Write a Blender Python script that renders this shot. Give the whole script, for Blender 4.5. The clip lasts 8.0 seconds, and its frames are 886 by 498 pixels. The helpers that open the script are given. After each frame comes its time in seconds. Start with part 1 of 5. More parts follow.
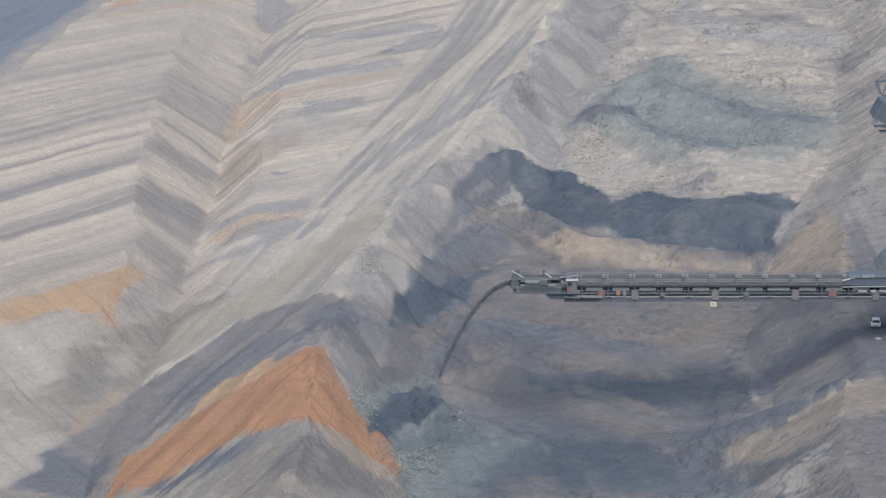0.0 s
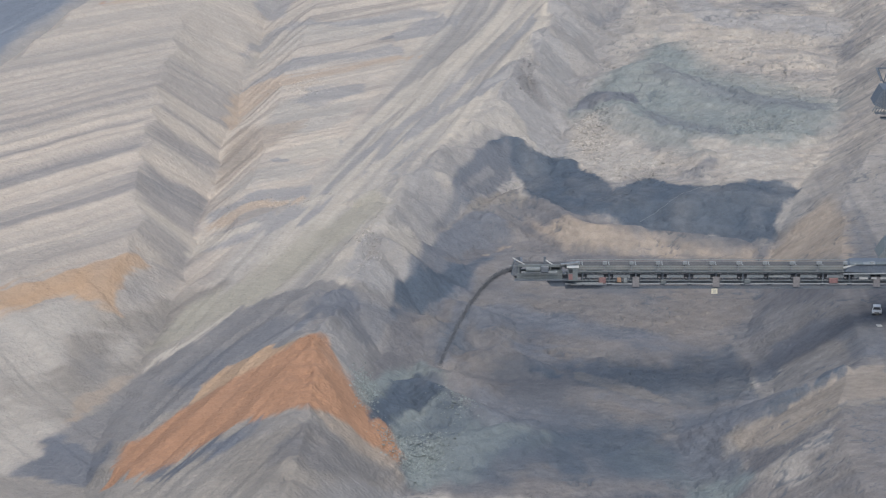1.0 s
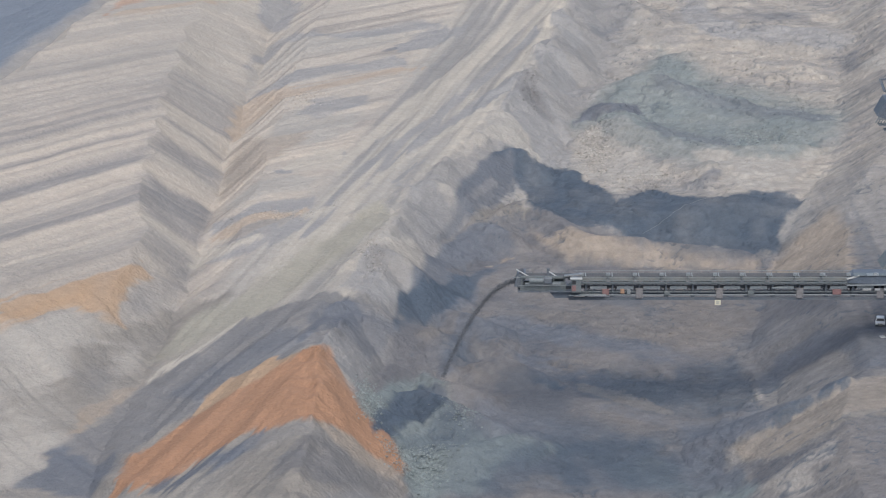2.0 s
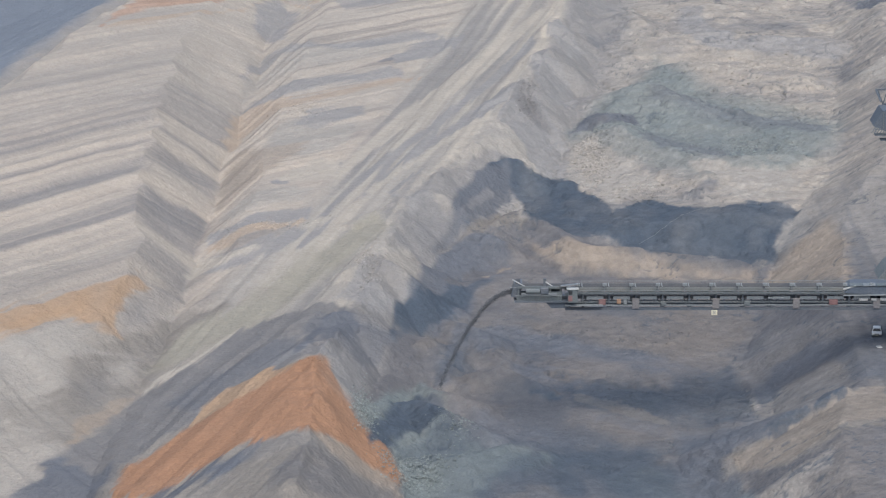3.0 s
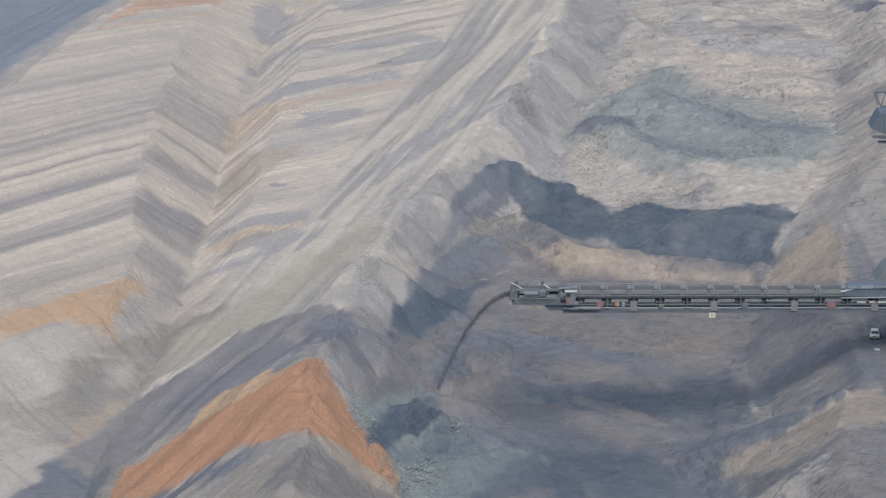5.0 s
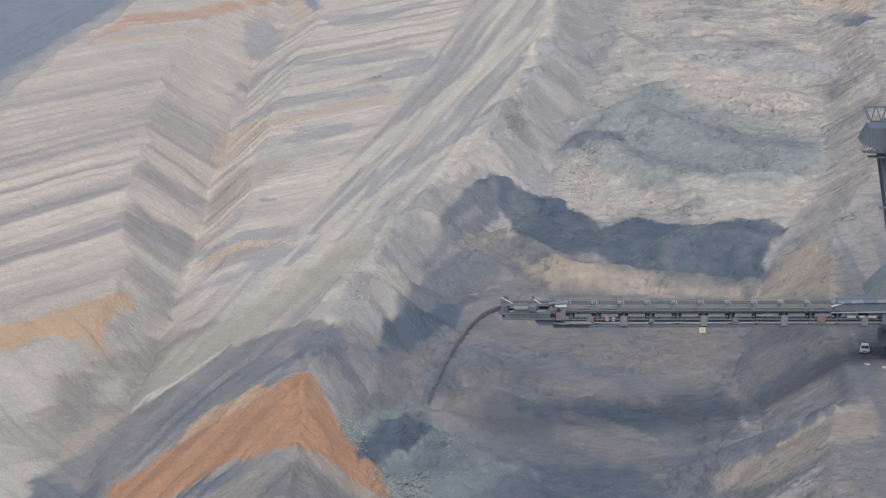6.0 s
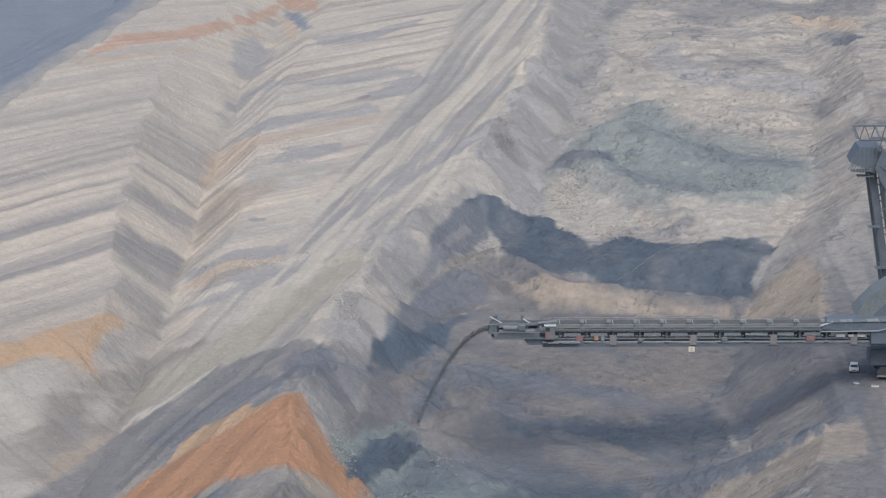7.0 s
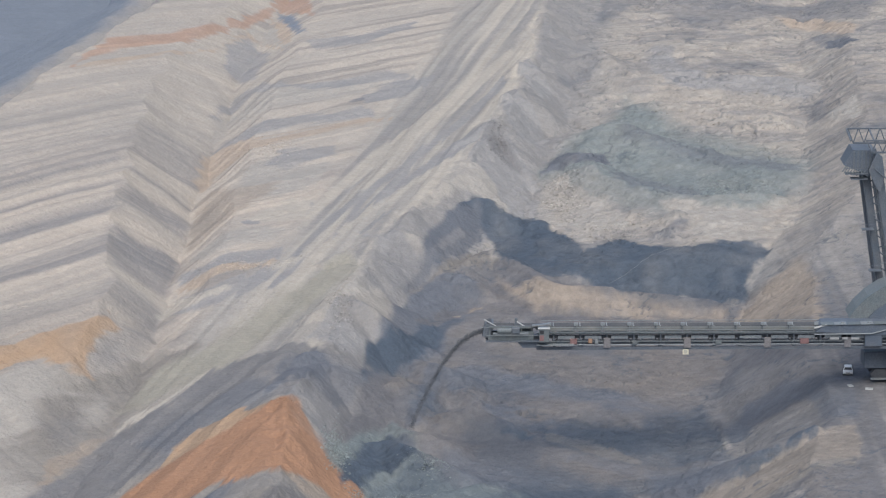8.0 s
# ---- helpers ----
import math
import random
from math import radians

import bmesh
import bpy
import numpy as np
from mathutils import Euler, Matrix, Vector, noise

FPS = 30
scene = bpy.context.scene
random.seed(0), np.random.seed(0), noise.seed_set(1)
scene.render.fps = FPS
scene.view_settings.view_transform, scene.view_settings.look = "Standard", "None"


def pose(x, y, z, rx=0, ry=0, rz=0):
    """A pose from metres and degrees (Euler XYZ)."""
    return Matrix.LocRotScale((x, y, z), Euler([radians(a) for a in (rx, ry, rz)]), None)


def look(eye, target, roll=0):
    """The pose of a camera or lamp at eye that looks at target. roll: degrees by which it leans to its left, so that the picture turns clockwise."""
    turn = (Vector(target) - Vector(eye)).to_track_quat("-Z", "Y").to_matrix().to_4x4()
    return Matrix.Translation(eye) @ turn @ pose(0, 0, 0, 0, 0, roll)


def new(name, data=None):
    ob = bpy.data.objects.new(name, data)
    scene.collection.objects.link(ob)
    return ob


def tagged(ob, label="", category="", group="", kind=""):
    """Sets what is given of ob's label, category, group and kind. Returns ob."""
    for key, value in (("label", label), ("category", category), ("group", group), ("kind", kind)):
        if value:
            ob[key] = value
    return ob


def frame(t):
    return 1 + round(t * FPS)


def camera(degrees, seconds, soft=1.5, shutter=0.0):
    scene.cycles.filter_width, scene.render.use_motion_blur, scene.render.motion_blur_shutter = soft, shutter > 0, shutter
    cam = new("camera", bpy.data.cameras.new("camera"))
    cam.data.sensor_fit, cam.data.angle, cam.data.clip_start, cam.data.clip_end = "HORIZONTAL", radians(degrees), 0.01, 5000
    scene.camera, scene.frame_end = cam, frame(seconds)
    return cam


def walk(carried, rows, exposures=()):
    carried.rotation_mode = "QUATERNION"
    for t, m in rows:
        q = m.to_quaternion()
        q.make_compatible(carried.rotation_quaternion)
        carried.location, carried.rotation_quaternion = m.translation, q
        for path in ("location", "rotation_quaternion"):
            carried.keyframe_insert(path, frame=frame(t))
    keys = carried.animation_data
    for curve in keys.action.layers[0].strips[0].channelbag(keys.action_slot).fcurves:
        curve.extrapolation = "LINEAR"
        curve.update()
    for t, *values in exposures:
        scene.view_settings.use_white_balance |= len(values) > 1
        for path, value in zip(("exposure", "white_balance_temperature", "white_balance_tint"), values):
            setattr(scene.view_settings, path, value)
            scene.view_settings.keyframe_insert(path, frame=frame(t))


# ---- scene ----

# ---------------------------------------------------------------- camera
# A long lens on a tripod at the rim of the pit; it only turns.
EYE_Z, DOWN = 167.0, 14.0
cam = camera(14.0, 8.0, soft=1.2)
PER_DEG = 784 / math.tan(radians(7.0)) * radians(1.0)
ROWS = [
    # seconds, turn left, tilt up (both in 1/111.4 degree), lean left (degrees)
    (0.0, 0.0, 0.0, 0.0), (0.1, -0.4, -7.0, 0.0), (0.2, -0.8, -13.0, 0.005), (0.3, -1.2, -17.0, 0.008), (0.4, -1.4, -21.0, 0.01),
    (0.5, -1.4, -23.4, 0.012), (0.6, -1.0, -24.6, 0.012), (0.8, 0.2, -25.0, 0.01), (1.0, 1.7, -23.1, 0.005),
    (1.2, 4.4, -20.4, 0.0), (1.5, 7.8, -13.9, -0.01), (1.7, 8.6, -9.2, -0.02), (2.8, 2.6, 12.5, -0.06),
    (3.0, 1.3, 15.6, -0.064), (3.5, -0.8, 17.4, -0.064), (4.0, -1.2, 19.1, -0.062), (4.5, 0.2, 19.2, -0.06), (4.7, -0.4, 19.2, -0.06),
    (5.8, -14.4, 37.5, -0.075), (6.0, -19.6, 46.5, -0.085), (6.5, -28.8, 67.0, -0.133), (7.0, -38.8, 81.0, -0.16),
    (7.5, -47.1, 87.0, -0.18), (8.0, -49.5, 86.2, -0.2),
]
BASE = pose(0, 0, EYE_Z, 90 - DOWN, 0, 0)
walk(cam, [(t, BASE @ pose(0, 0, 0, up / PER_DEG, left / PER_DEG, lean)) for t, left, up, lean in ROWS],
     exposures=[(0.0, 0.41)])

# ---------------------------------------------------------------- light
world = bpy.data.worlds.new("sky")
scene.world = world
world.use_nodes = True
wn = world.node_tree.nodes
sky = wn.new("ShaderNodeTexSky")
sky.sky_type, sky.sun_disc = "NISHITA", False
SUN_UP, SUN_ROUND = 55.0, 171.0
sky.sun_elevation, sky.sun_rotation = radians(SUN_UP), radians(SUN_ROUND)
sky.air_density, sky.dust_density = 1.0, 3.0
wn["Background"].inputs["Strength"].default_value = 0.12
world.node_tree.links.new(sky.outputs["Color"], wn["Background"].inputs["Color"])
sun_data = bpy.data.lights.new("sun", "SUN")
sun_data.energy, sun_data.angle, sun_data.color = 1.55, radians(55), (0.99, 0.98, 0.935)
sun = new("sun", sun_data)
az = radians(SUN_ROUND)
sun.matrix_world = look((0, 0, 400), (-300 * math.sin(az) * 1.0, -300 * math.cos(az), 400 - 300 * math.tan(radians(SUN_UP))))

# ---------------------------------------------------------------- landform
# -- landform --
TAN = math.tan(math.radians(33.0))          # angle of repose of the spoil


def hash2(i, j, seed):
    n = (i * 374761393 + j * 668265263 + seed * 974634777) & 0xFFFFFFFF
    n = ((n ^ (n >> 13)) * 1274126177) & 0xFFFFFFFF
    return ((n ^ (n >> 16)) & 0xFFFF) / 65535.0 * 2 - 1


def value_noise(x, y, seed):
    i, j = np.floor(x).astype(np.int64), np.floor(y).astype(np.int64)
    u, v = x - i, y - j
    u, v = u * u * (3 - 2 * u), v * v * (3 - 2 * v)
    a = hash2(i, j, seed) * (1 - u) + hash2(i + 1, j, seed) * u
    b = hash2(i, j + 1, seed) * (1 - u) + hash2(i + 1, j + 1, seed) * u
    return a * (1 - v) + b * v


def fbm(x, y, seed, octaves=4, gain=0.5):
    total, amp = 0.0, 1.0
    for o in range(octaves):
        total = total + amp * value_noise(x * 2 ** o, y * 2 ** o, seed + 17 * o)
        amp *= gain
    return total


def smooth(e0, e1, v):
    u = np.clip((v - e0) / (e1 - e0), 0, 1)
    return u * u * (3 - 2 * u)


# Break lines that run away from the rim: (y, x, z) at a few stations.
LINES = []


def line(name, stations):
    LINES.append((name, stations))


line("old cut far below", [(400, -190, -30), (700, -190, -40), (800, -160, -45), (900, -150, -45), (1000, -130, -45), (1200, -110, -45)])
line("rim of left dump", [(400, -130, 0), (700, -118, 5), (789, -101, 7.5), (889, -85, 8), (974, -68, 8), (1200, -40, 8)])
line("shoulder of left dump", [(400, -80, -18), (560, -76, -14), (600, -70, -8), (640, -60, 1), (660, -58, 3), (700, -61, 5), (772, -62.5, 7), (850, -62, 7), (900, -62, 6), (960, -52, 6), (1200, -30, 6)])
line("trench", [(400, -55, -16), (560, -58, -14), (600, -54, -9), (640, -50, -6), (672, -49, -5), (778, -48, -5), (896, -45, -3), (960, -40, 0), (1200, -22, 2)])
line("lip over the trench", [(400, -52, -13), (560, -54.5, -11.5), (600, -51, -7.6), (640, -47.5, -5.4), (668, -42, -3.5), (700, -40, -1), (818, -37, 0), (896, -33, 2), (960, -28, 3), (1200, -10, 5)])
line("toe of main dump", [(400, -50, -12), (560, -52, -10), (600, -48, -6.5), (640, -45, -4.8), (668, -41, -3.4), (690, -34, -1.6), (705, -29, -1), (758, -20, -0.5), (860, -5, 0.5), (940, 8, 4), (1200, 32, 5)])
line("crest of main dump", [(400, -25, -6), (520, -23, -1), (551, -21, 1), (588, -22, 3.0), (625, -18, 0), (657, -13.5, -1.0), (690, -10, 0), (719, -7.4, 1), (760, 6, 3), (805, 18.5, 5.4), (900, 31, 6), (976, 36, 8), (1200, 55, 8)])
line("foot in the pit", [(400, -2, -22), (545, -5, -15), (567, -6, -12.5), (590, -8, -12), (620, -8, -12), (650, -3, -11), (690, 2, -9.5), (719, 10, -8), (760, 21, -6), (791, 29, -5), (860, 38, -3), (920, 42, 1), (976, 46, 5), (1200, 65, 6)])
line("pit floor", [(400, 40, -22), (545, 38, -15), (590, 42, -13), (640, 48, -12), (690, 55, -9.5), (706, 58, -8.5), (716, 60, -2), (740, 60, -1), (800, 66, 0), (860, 70, 1), (920, 72, 3), (1000, 80, 6), (1200, 95, 6)])
line("foot of bench", [(400, 42, -22), (530, 43, -15), (560, 45, -12.5), (576, 46, -12), (584, 54, -10), (597, 58, -9.5), (612, 57, -10.5), (630, 54, -11), (650, 58, -11), (690, 64, -9.5), (716, 72, -3), (740, 80, -1), (800, 88, 0), (860, 96, 1), (920, 100, 3), (1000, 110, 5), (1200, 120, 6)])
line("edge of bench", [(400, 68, -8), (530, 63, -2), (560, 64, -0.8), (577, 67, -0.3), (590, 71, -0.5), (610, 71, -1), (625, 70, -1), (640, 74, 0), (690, 78, 0), (716, 86, 5), (740, 94, 7), (800, 102, 8), (860, 108, 8), (920, 112, 8), (1000, 122, 8), (1200, 130, 8)])
line("bench", [(400, 90, -2), (560, 90, 0), (640, 92, 0.5), (690, 100, 5), (740, 112, 9), (860, 130, 10), (1000, 140, 10), (1200, 150, 10)])
line("beyond", [(400, 170, 2), (700, 170, 8), (1200, 200, 12)])

# Spoil ridges heaped on top: crest (x, y, z) points, side slope.
RIDGES = []


def heap(crest, slope):
    RIDGES.append((crest, slope))


heap([(45, 576, -12), (52, 577, -7.2), (58, 577.5, -3.3), (67, 580, 0.4)], 0.55)
heap([(-112, 800, -2), (-105, 858, -0.5), (-97, 910, 0), (-89, 960, 0), (-72, 1040, 1)], 0.45)
heap([(-18, 700, 0.5), (-10.8, 716, 1.6), (-4.5, 724, 1.2), (2, 729, -4)], 0.62)
heap([(-20, 660, -0.5), (-15.6, 670, 0.3), (-10.3, 681, -0.3), (-5.4, 683, -6)], 0.62)
heap([(-27, 622, -1), (-22.4, 632, 0.2), (-18, 634, 0.8), (-14, 639, -3), (-10, 642, -8)], 0.62)
heap([(54, 733, -0.5), (57, 745, 0.6), (60, 748, -0.5)], 0.5)
heap([(10.4, 755.4, -1), (15.4, 762.8, -0.5), (19, 764, -2)], 0.62)
heap([(22, 756, -5), (26, 755, -3.6), (30, 752, -5)], 0.62)
heap([(-1.6, 702.4, -8), (7, 717, -5), (15.2, 721.7, -3), (22, 714, -4.5), (30, 702, -5), (48, 698, -6.5), (66, 695, -8)], 0.5)
heap([(1, 703, -8), (8.7, 711, -6), (13, 706, -7.5)], 0.6)
heap([(32, 794, -2), (38.7, 795, 0.8), (42.6, 784, 0.5), (46, 772, 0.2), (52, 767, 0.2), (64, 755, 0.7), (76, 757, 1.2)], 0.42)
heap([(29, 799, -2.2), (36, 800, 0.2), (45, 817, 3.6), (54, 815, 3.0), (65, 800, 2.2), (79, 778, 2.2), (91, 766, 3.2)], 0.3)
heap([(60, 850, 3), (72, 846, 3.5), (84, 838, 3.2)], 0.25)
heap([(52, 880, 4), (66, 884, 5), (80, 880, 4.4), (96, 874, 5)], 0.25)
heap([(40, 905, 3.5), (47, 908, 5.5), (52, 900, 4)], 0.4)
heap([(-14, 599, -10), (-5, 600, -8.5), (0, 591, -7.5), (8, 588, -10)], 0.55)
heap([(-9, 575, -11), (2, 572, -9.5), (14, 584, -10.5)], 0.5)
heap([(-9, 645, -8.5), (-4, 638, -6.8), (-1, 628, -8.5), (1, 620, -10)], 0.62)
heap([(1, 654, -8), (6, 646, -7.6), (11, 632, -10.5)], 0.55)
heap([(6, 626, -9.8), (9, 622, -8.6), (16, 618, -10.5)], 0.5)
heap([(-4, 609, -9.6), (-1, 606, -8.3), (5, 604, -9.5)], 0.6)
# noses along the crest, and lesser heaps
heap([(-16.2, 699.0, -0.3), (-10.8, 711.5, 1.2), (-6.5, 719.0, 2.1), (-2.2, 719.5, 0.7), (2.8, 718.0, -3.1)], 0.62)
heap([(-23.7, 653.0, -2.3), (-18.5, 659.0, -0.0), (-14.0, 670.5, 0.8), (-10.1, 663.5, -0.6), (-5.3, 667.0, -5.7)], 0.62)
heap([(-28.3, 613.5, -1.3), (-23.8, 625.5, -0.4), (-19.7, 631.5, 1.0), (-15.2, 629.5, -1.5), (-10.1, 629.5, -4.7)], 0.62)
heap([(5.8, 786.0, 2.8), (12.3, 800.0, 5.1), (17.8, 809.0, 7.1), (21.3, 801.5, 3.4), (27.2, 786.0, -4.3)], 0.62)
heap([(20.3, 873.0, 4.4), (26.9, 882.0, 7.7), (30.2, 878.5, 5.5), (34.1, 870.0, 1.5)], 0.62)
heap([(18.9, 840.5, 4.4), (21.7, 844.0, 6.7), (24.3, 842.5, 6.0), (30.4, 836.0, -0.9)], 0.62)
heap([(5.5, 743.5, -0.5), (10.4, 755.5, -0.1), (14.7, 758.5, 0.1), (18.3, 756.0, -3.4), (21.3, 755.0, -5.0)], 0.62)
heap([(-2.1, 693.5, -5.9), (1.8, 706.0, -5.5), (6.2, 714.0, -4.6), (11.7, 718.5, -3.5), (16.3, 719.0, -4.5)], 0.5)
heap([(0.6, 694.0, -7.7), (4.1, 704.0, -6.8), (7.8, 709.0, -4.9), (10.9, 707.5, -5.9), (13.7, 702.5, -8.7)], 0.6)
heap([(-8.6, 625.0, -7.6), (-6.1, 630.5, -6.2), (-3.5, 635.0, -6.2), (0.6, 642.0, -9.4)], 0.6)
heap([(-12.3, 605.5, -7.3), (-8.5, 622.0, -8.9), (-3.5, 627.0, -8.4), (0.1, 626.5, -9.1)], 0.6)
heap([(-13.8, 585.5, -5.5), (-9.4, 612.0, -9.9), (-4.5, 620.0, -10.7), (-1.2, 606.0, -8.5)], 0.55)
heap([(-6.2, 586.5, -11.8), (-2.4, 588.5, -8.9), (0.0, 589.0, -7.7), (2.9, 590.0, -9.1)], 0.55)
heap([(1.6, 622.0, -10.5), (6.6, 621.5, -9.0), (10.7, 620.0, -9.9), (17.6, 615.5, -12.5)], 0.45)
heap([(3.3, 569.0, -11.4), (9.0, 575.0, -10.5), (15.7, 581.0, -11.2), (21.4, 580.0, -12.8)], 0.4)
heap([(37.4, 789.0, 0.2), (39.8, 786.5, 1.7), (43.1, 777.5, 0.7), (47.6, 770.0, 0.0), (60.1, 756.0, 0.3), (72.0, 753.0, 0.6)], 0.5)
heap([(31.4, 797.5, -1.0), (35.3, 800.5, 1.0), (38.5, 800.0, 1.4), (43.7, 801.5, -0.5)], 0.5)
heap([(45.1, 816.0, 3.8), (47.7, 817.5, 4.8), (56.2, 807.5, 2.8), (68.1, 794.5, 2.2), (87.3, 784.0, 0.9)], 0.35)



def profile(x, y):
    """Height between the break lines, station by station."""
    bx = np.stack([np.interp(y, [p[0] for p in pts], [p[1] for p in pts]) for _, pts in LINES])
    bz = np.stack([np.interp(y, [p[0] for p in pts], [p[2] for p in pts]) for _, pts in LINES])
    z = np.where(x <= bx[0], bz[0], bz[-1])
    for k in range(len(LINES) - 1):
        inside = (x > bx[k]) & (x <= bx[k + 1])
        u = (x - bx[k]) / np.maximum(bx[k + 1] - bx[k], 0.1)
        z = np.where(inside, bz[k] + (bz[k + 1] - bz[k]) * u, z)
    return z


def ridge(x, y, crest, slope):
    """Height of a heap whose sides fall at one slope from its crest."""
    best = np.full(x.shape, -1e3)
    for (x0, y0, z0), (x1, y1, z1) in zip(crest, crest[1:]):
        dx, dy = x1 - x0, y1 - y0
        u = np.clip(((x - x0) * dx + (y - y0) * dy) / (dx * dx + dy * dy), 0, 1)
        d = np.hypot(x - x0 - u * dx, y - y0 - u * dy)
        best = np.maximum(best, z0 + u * (z1 - z0) - slope * (np.sqrt(d * d + 0.6) - 0.77))
    return best


def line_x(name, y):
    pts = dict(LINES)[name]
    return np.interp(y, [p[0] for p in pts], [p[1] for p in pts])


def layers(x, y):
    """Two layer coordinates, each constant along one dumped layer: left dump and main dump."""
    xs, xt, xl = line_x("shoulder of left dump", y), line_x("trench", y), line_x("lip over the trench", y)
    left = np.where(x < xs, y - 1.15 * (x - xs), y - 0.55 * (x - xs))
    at_trench = y - 0.55 * (xt - xs)
    left = np.where(x > xt, at_trench - 2.6 * (np.minimum(x, xl) - xt) - 0.9 * np.maximum(x - xl, 0), left)
    xc = line_x("crest of main dump", y)
    run_y = [400, 560, 620, 700, 1200]
    run_x = [-120, -45, -19, 0, 95]
    main_left = x - np.interp(y, run_y, run_x)
    y_back = y + 1.1 * np.maximum(x - xc, 0)
    main_right = line_x("crest of main dump", y_back) - np.interp(y_back, run_y, run_x)
    return left, np.where(x < xc, main_left, main_right), y_back


STEPS = [560, 600, 630, 648, 673, 710, 726, 747, 762, 793, 820, 845, 880, 930, 990, 1300]


def step_phase(left):
    """0 at the near lip of a layer, 1 at the lip of the next one behind it."""
    return np.mod(np.interp(left, STEPS, np.arange(len(STEPS))), 1.0)


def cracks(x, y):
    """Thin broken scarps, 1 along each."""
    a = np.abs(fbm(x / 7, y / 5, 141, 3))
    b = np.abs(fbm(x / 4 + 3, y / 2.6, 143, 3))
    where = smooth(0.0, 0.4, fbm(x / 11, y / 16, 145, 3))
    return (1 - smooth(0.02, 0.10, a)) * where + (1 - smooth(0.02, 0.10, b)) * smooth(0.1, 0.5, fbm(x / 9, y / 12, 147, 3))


def height(x, y):
    x, y = np.asarray(x, float), np.asarray(y, float)
    wx = x + 1.2 * fbm(x / 14, y / 22, 3, 3)
    wy = y + 2.5 * fbm(x / 14, y / 22, 9, 3)
    # every dumped layer ends in a nose of its own at the shoulder
    nose = step_phase(layers(wx, wy)[0])
    at_shoulder = np.exp(-((x - line_x("shoulder of left dump", y) - 3) / 8) ** 2) * smooth(625, 655, y)
    wx = wx + 2.6 * at_shoulder * (smooth(0, 0.35, nose) - nose - 0.2)
    z = profile(wx, wy)
    for crest, slope in RIDGES:
        z = np.maximum(z, ridge(wx, wy, crest, slope))
    sx, sy = x + 0.35 * fbm(x / 12, y / 40, 13, 3), y + 1.0 * fbm(x / 12, y / 40, 19, 3)
    left, main, back = layers(sx, sy)
    xc, xt = line_x("crest of main dump", y), line_x("toe of main dump", y)
    in_left = (1 - smooth(-3, 3, x - xt)) * smooth(625, 655, y)
    in_main = smooth(-5, 3, x - xt) * (1 - smooth(10, 16, x - xc))
    ph = step_phase(left)
    z = z + in_left * (1 - 0.6 * smooth(-48, -44, x)) * (1.5 * smooth(0, 0.35, ph) - 1.5 * ph)
    z = z + in_left * 0.45 * value_noise(left / 5, x / 80, 31) + in_left * 0.2 * value_noise(left / 1.9, x / 40, 32)
    flank = 1 - smooth(-2, 1.5, x - xc)
    z = z + in_main * flank * (0.7 * value_noise(main / 4.5, y / 160, 21) + 0.3 * value_noise(main / 1.6, y / 60, 22))
    face = in_main * (1 - flank)
    z = z + face * 0.22 * value_noise((y - 0.9 * x) / 2.2, (x - xc) / 9, 29) * smooth(630, 660, y)
    z = z + face * (0.7 * value_noise(back / 14, x / 25, 23) + 0.12 * value_noise(back / 2.6, x / 14, 24) + 0.22 * fbm(x / 3, y / 5, 26, 3))
    crest = np.exp(-((x - xc) / 4.0) ** 2)
    z = z - 0.9 * np.exp(-((x - xc) / 2.6) ** 2) * (1 - 0.6 * smooth(640, 680, y))
    z = z + crest * (0.8 * fbm(x / 4, y / 5, 25, 3))
    slope_left = (1 - smooth(-52, -46, x)) * (1 - smooth(625, 655, y))
    z = z + slope_left * (0.5 * value_noise((y + 1.43 * x) / 6, x / 18, 27) + 0.25 * value_noise((y + 1.43 * x) / 2.2, x / 9, 28))
    pit = smooth(7, 14, x - xc) * (1 - 0.8 * smooth(-2, 4, x - line_x("foot of bench", y)) * (1 - smooth(760, 860, y)))
    rough = 0.25 + pit * (0.6 + 0.5 * smooth(700, 740, y))
    z = z + rough * (0.32 * fbm(x / 11, y / 12, 41, 4) + 0.16 * fbm(x / 2.6, y / 1.9, 43, 3, 0.6))
    lumps = 1 - np.abs(fbm(x / 12, y / 7, 45, 4))
    z = z + pit * (0.25 + 0.5 * smooth(700, 740, y)) * 0.25 * (lumps - 0.6)
    xf, xe = line_x("foot of bench", y), line_x("edge of bench", y)
    bank = smooth(-3, 3, x - xf) * (1 - smooth(-1, 3, x - xe))
    z = z + bank * (0.25 * value_noise(y / 5 + 0.1 * x, x / 16, 48) + 0.14 * value_noise(y / 1.7 + 0.2 * x, x / 9, 49))
    z = z - 0.34 * pit * cracks(x, y)
    tread = np.mod(z / 1.1 + 0.35 * fbm(x / 20, y / 30, 47, 2), 1.0)
    z = z + 0.42 * pit * (1 - smooth(-2, 4, x - line_x("foot of bench", y))) * (smooth(0.72, 0.98, tread) - tread)
    return z
# -- end landform --


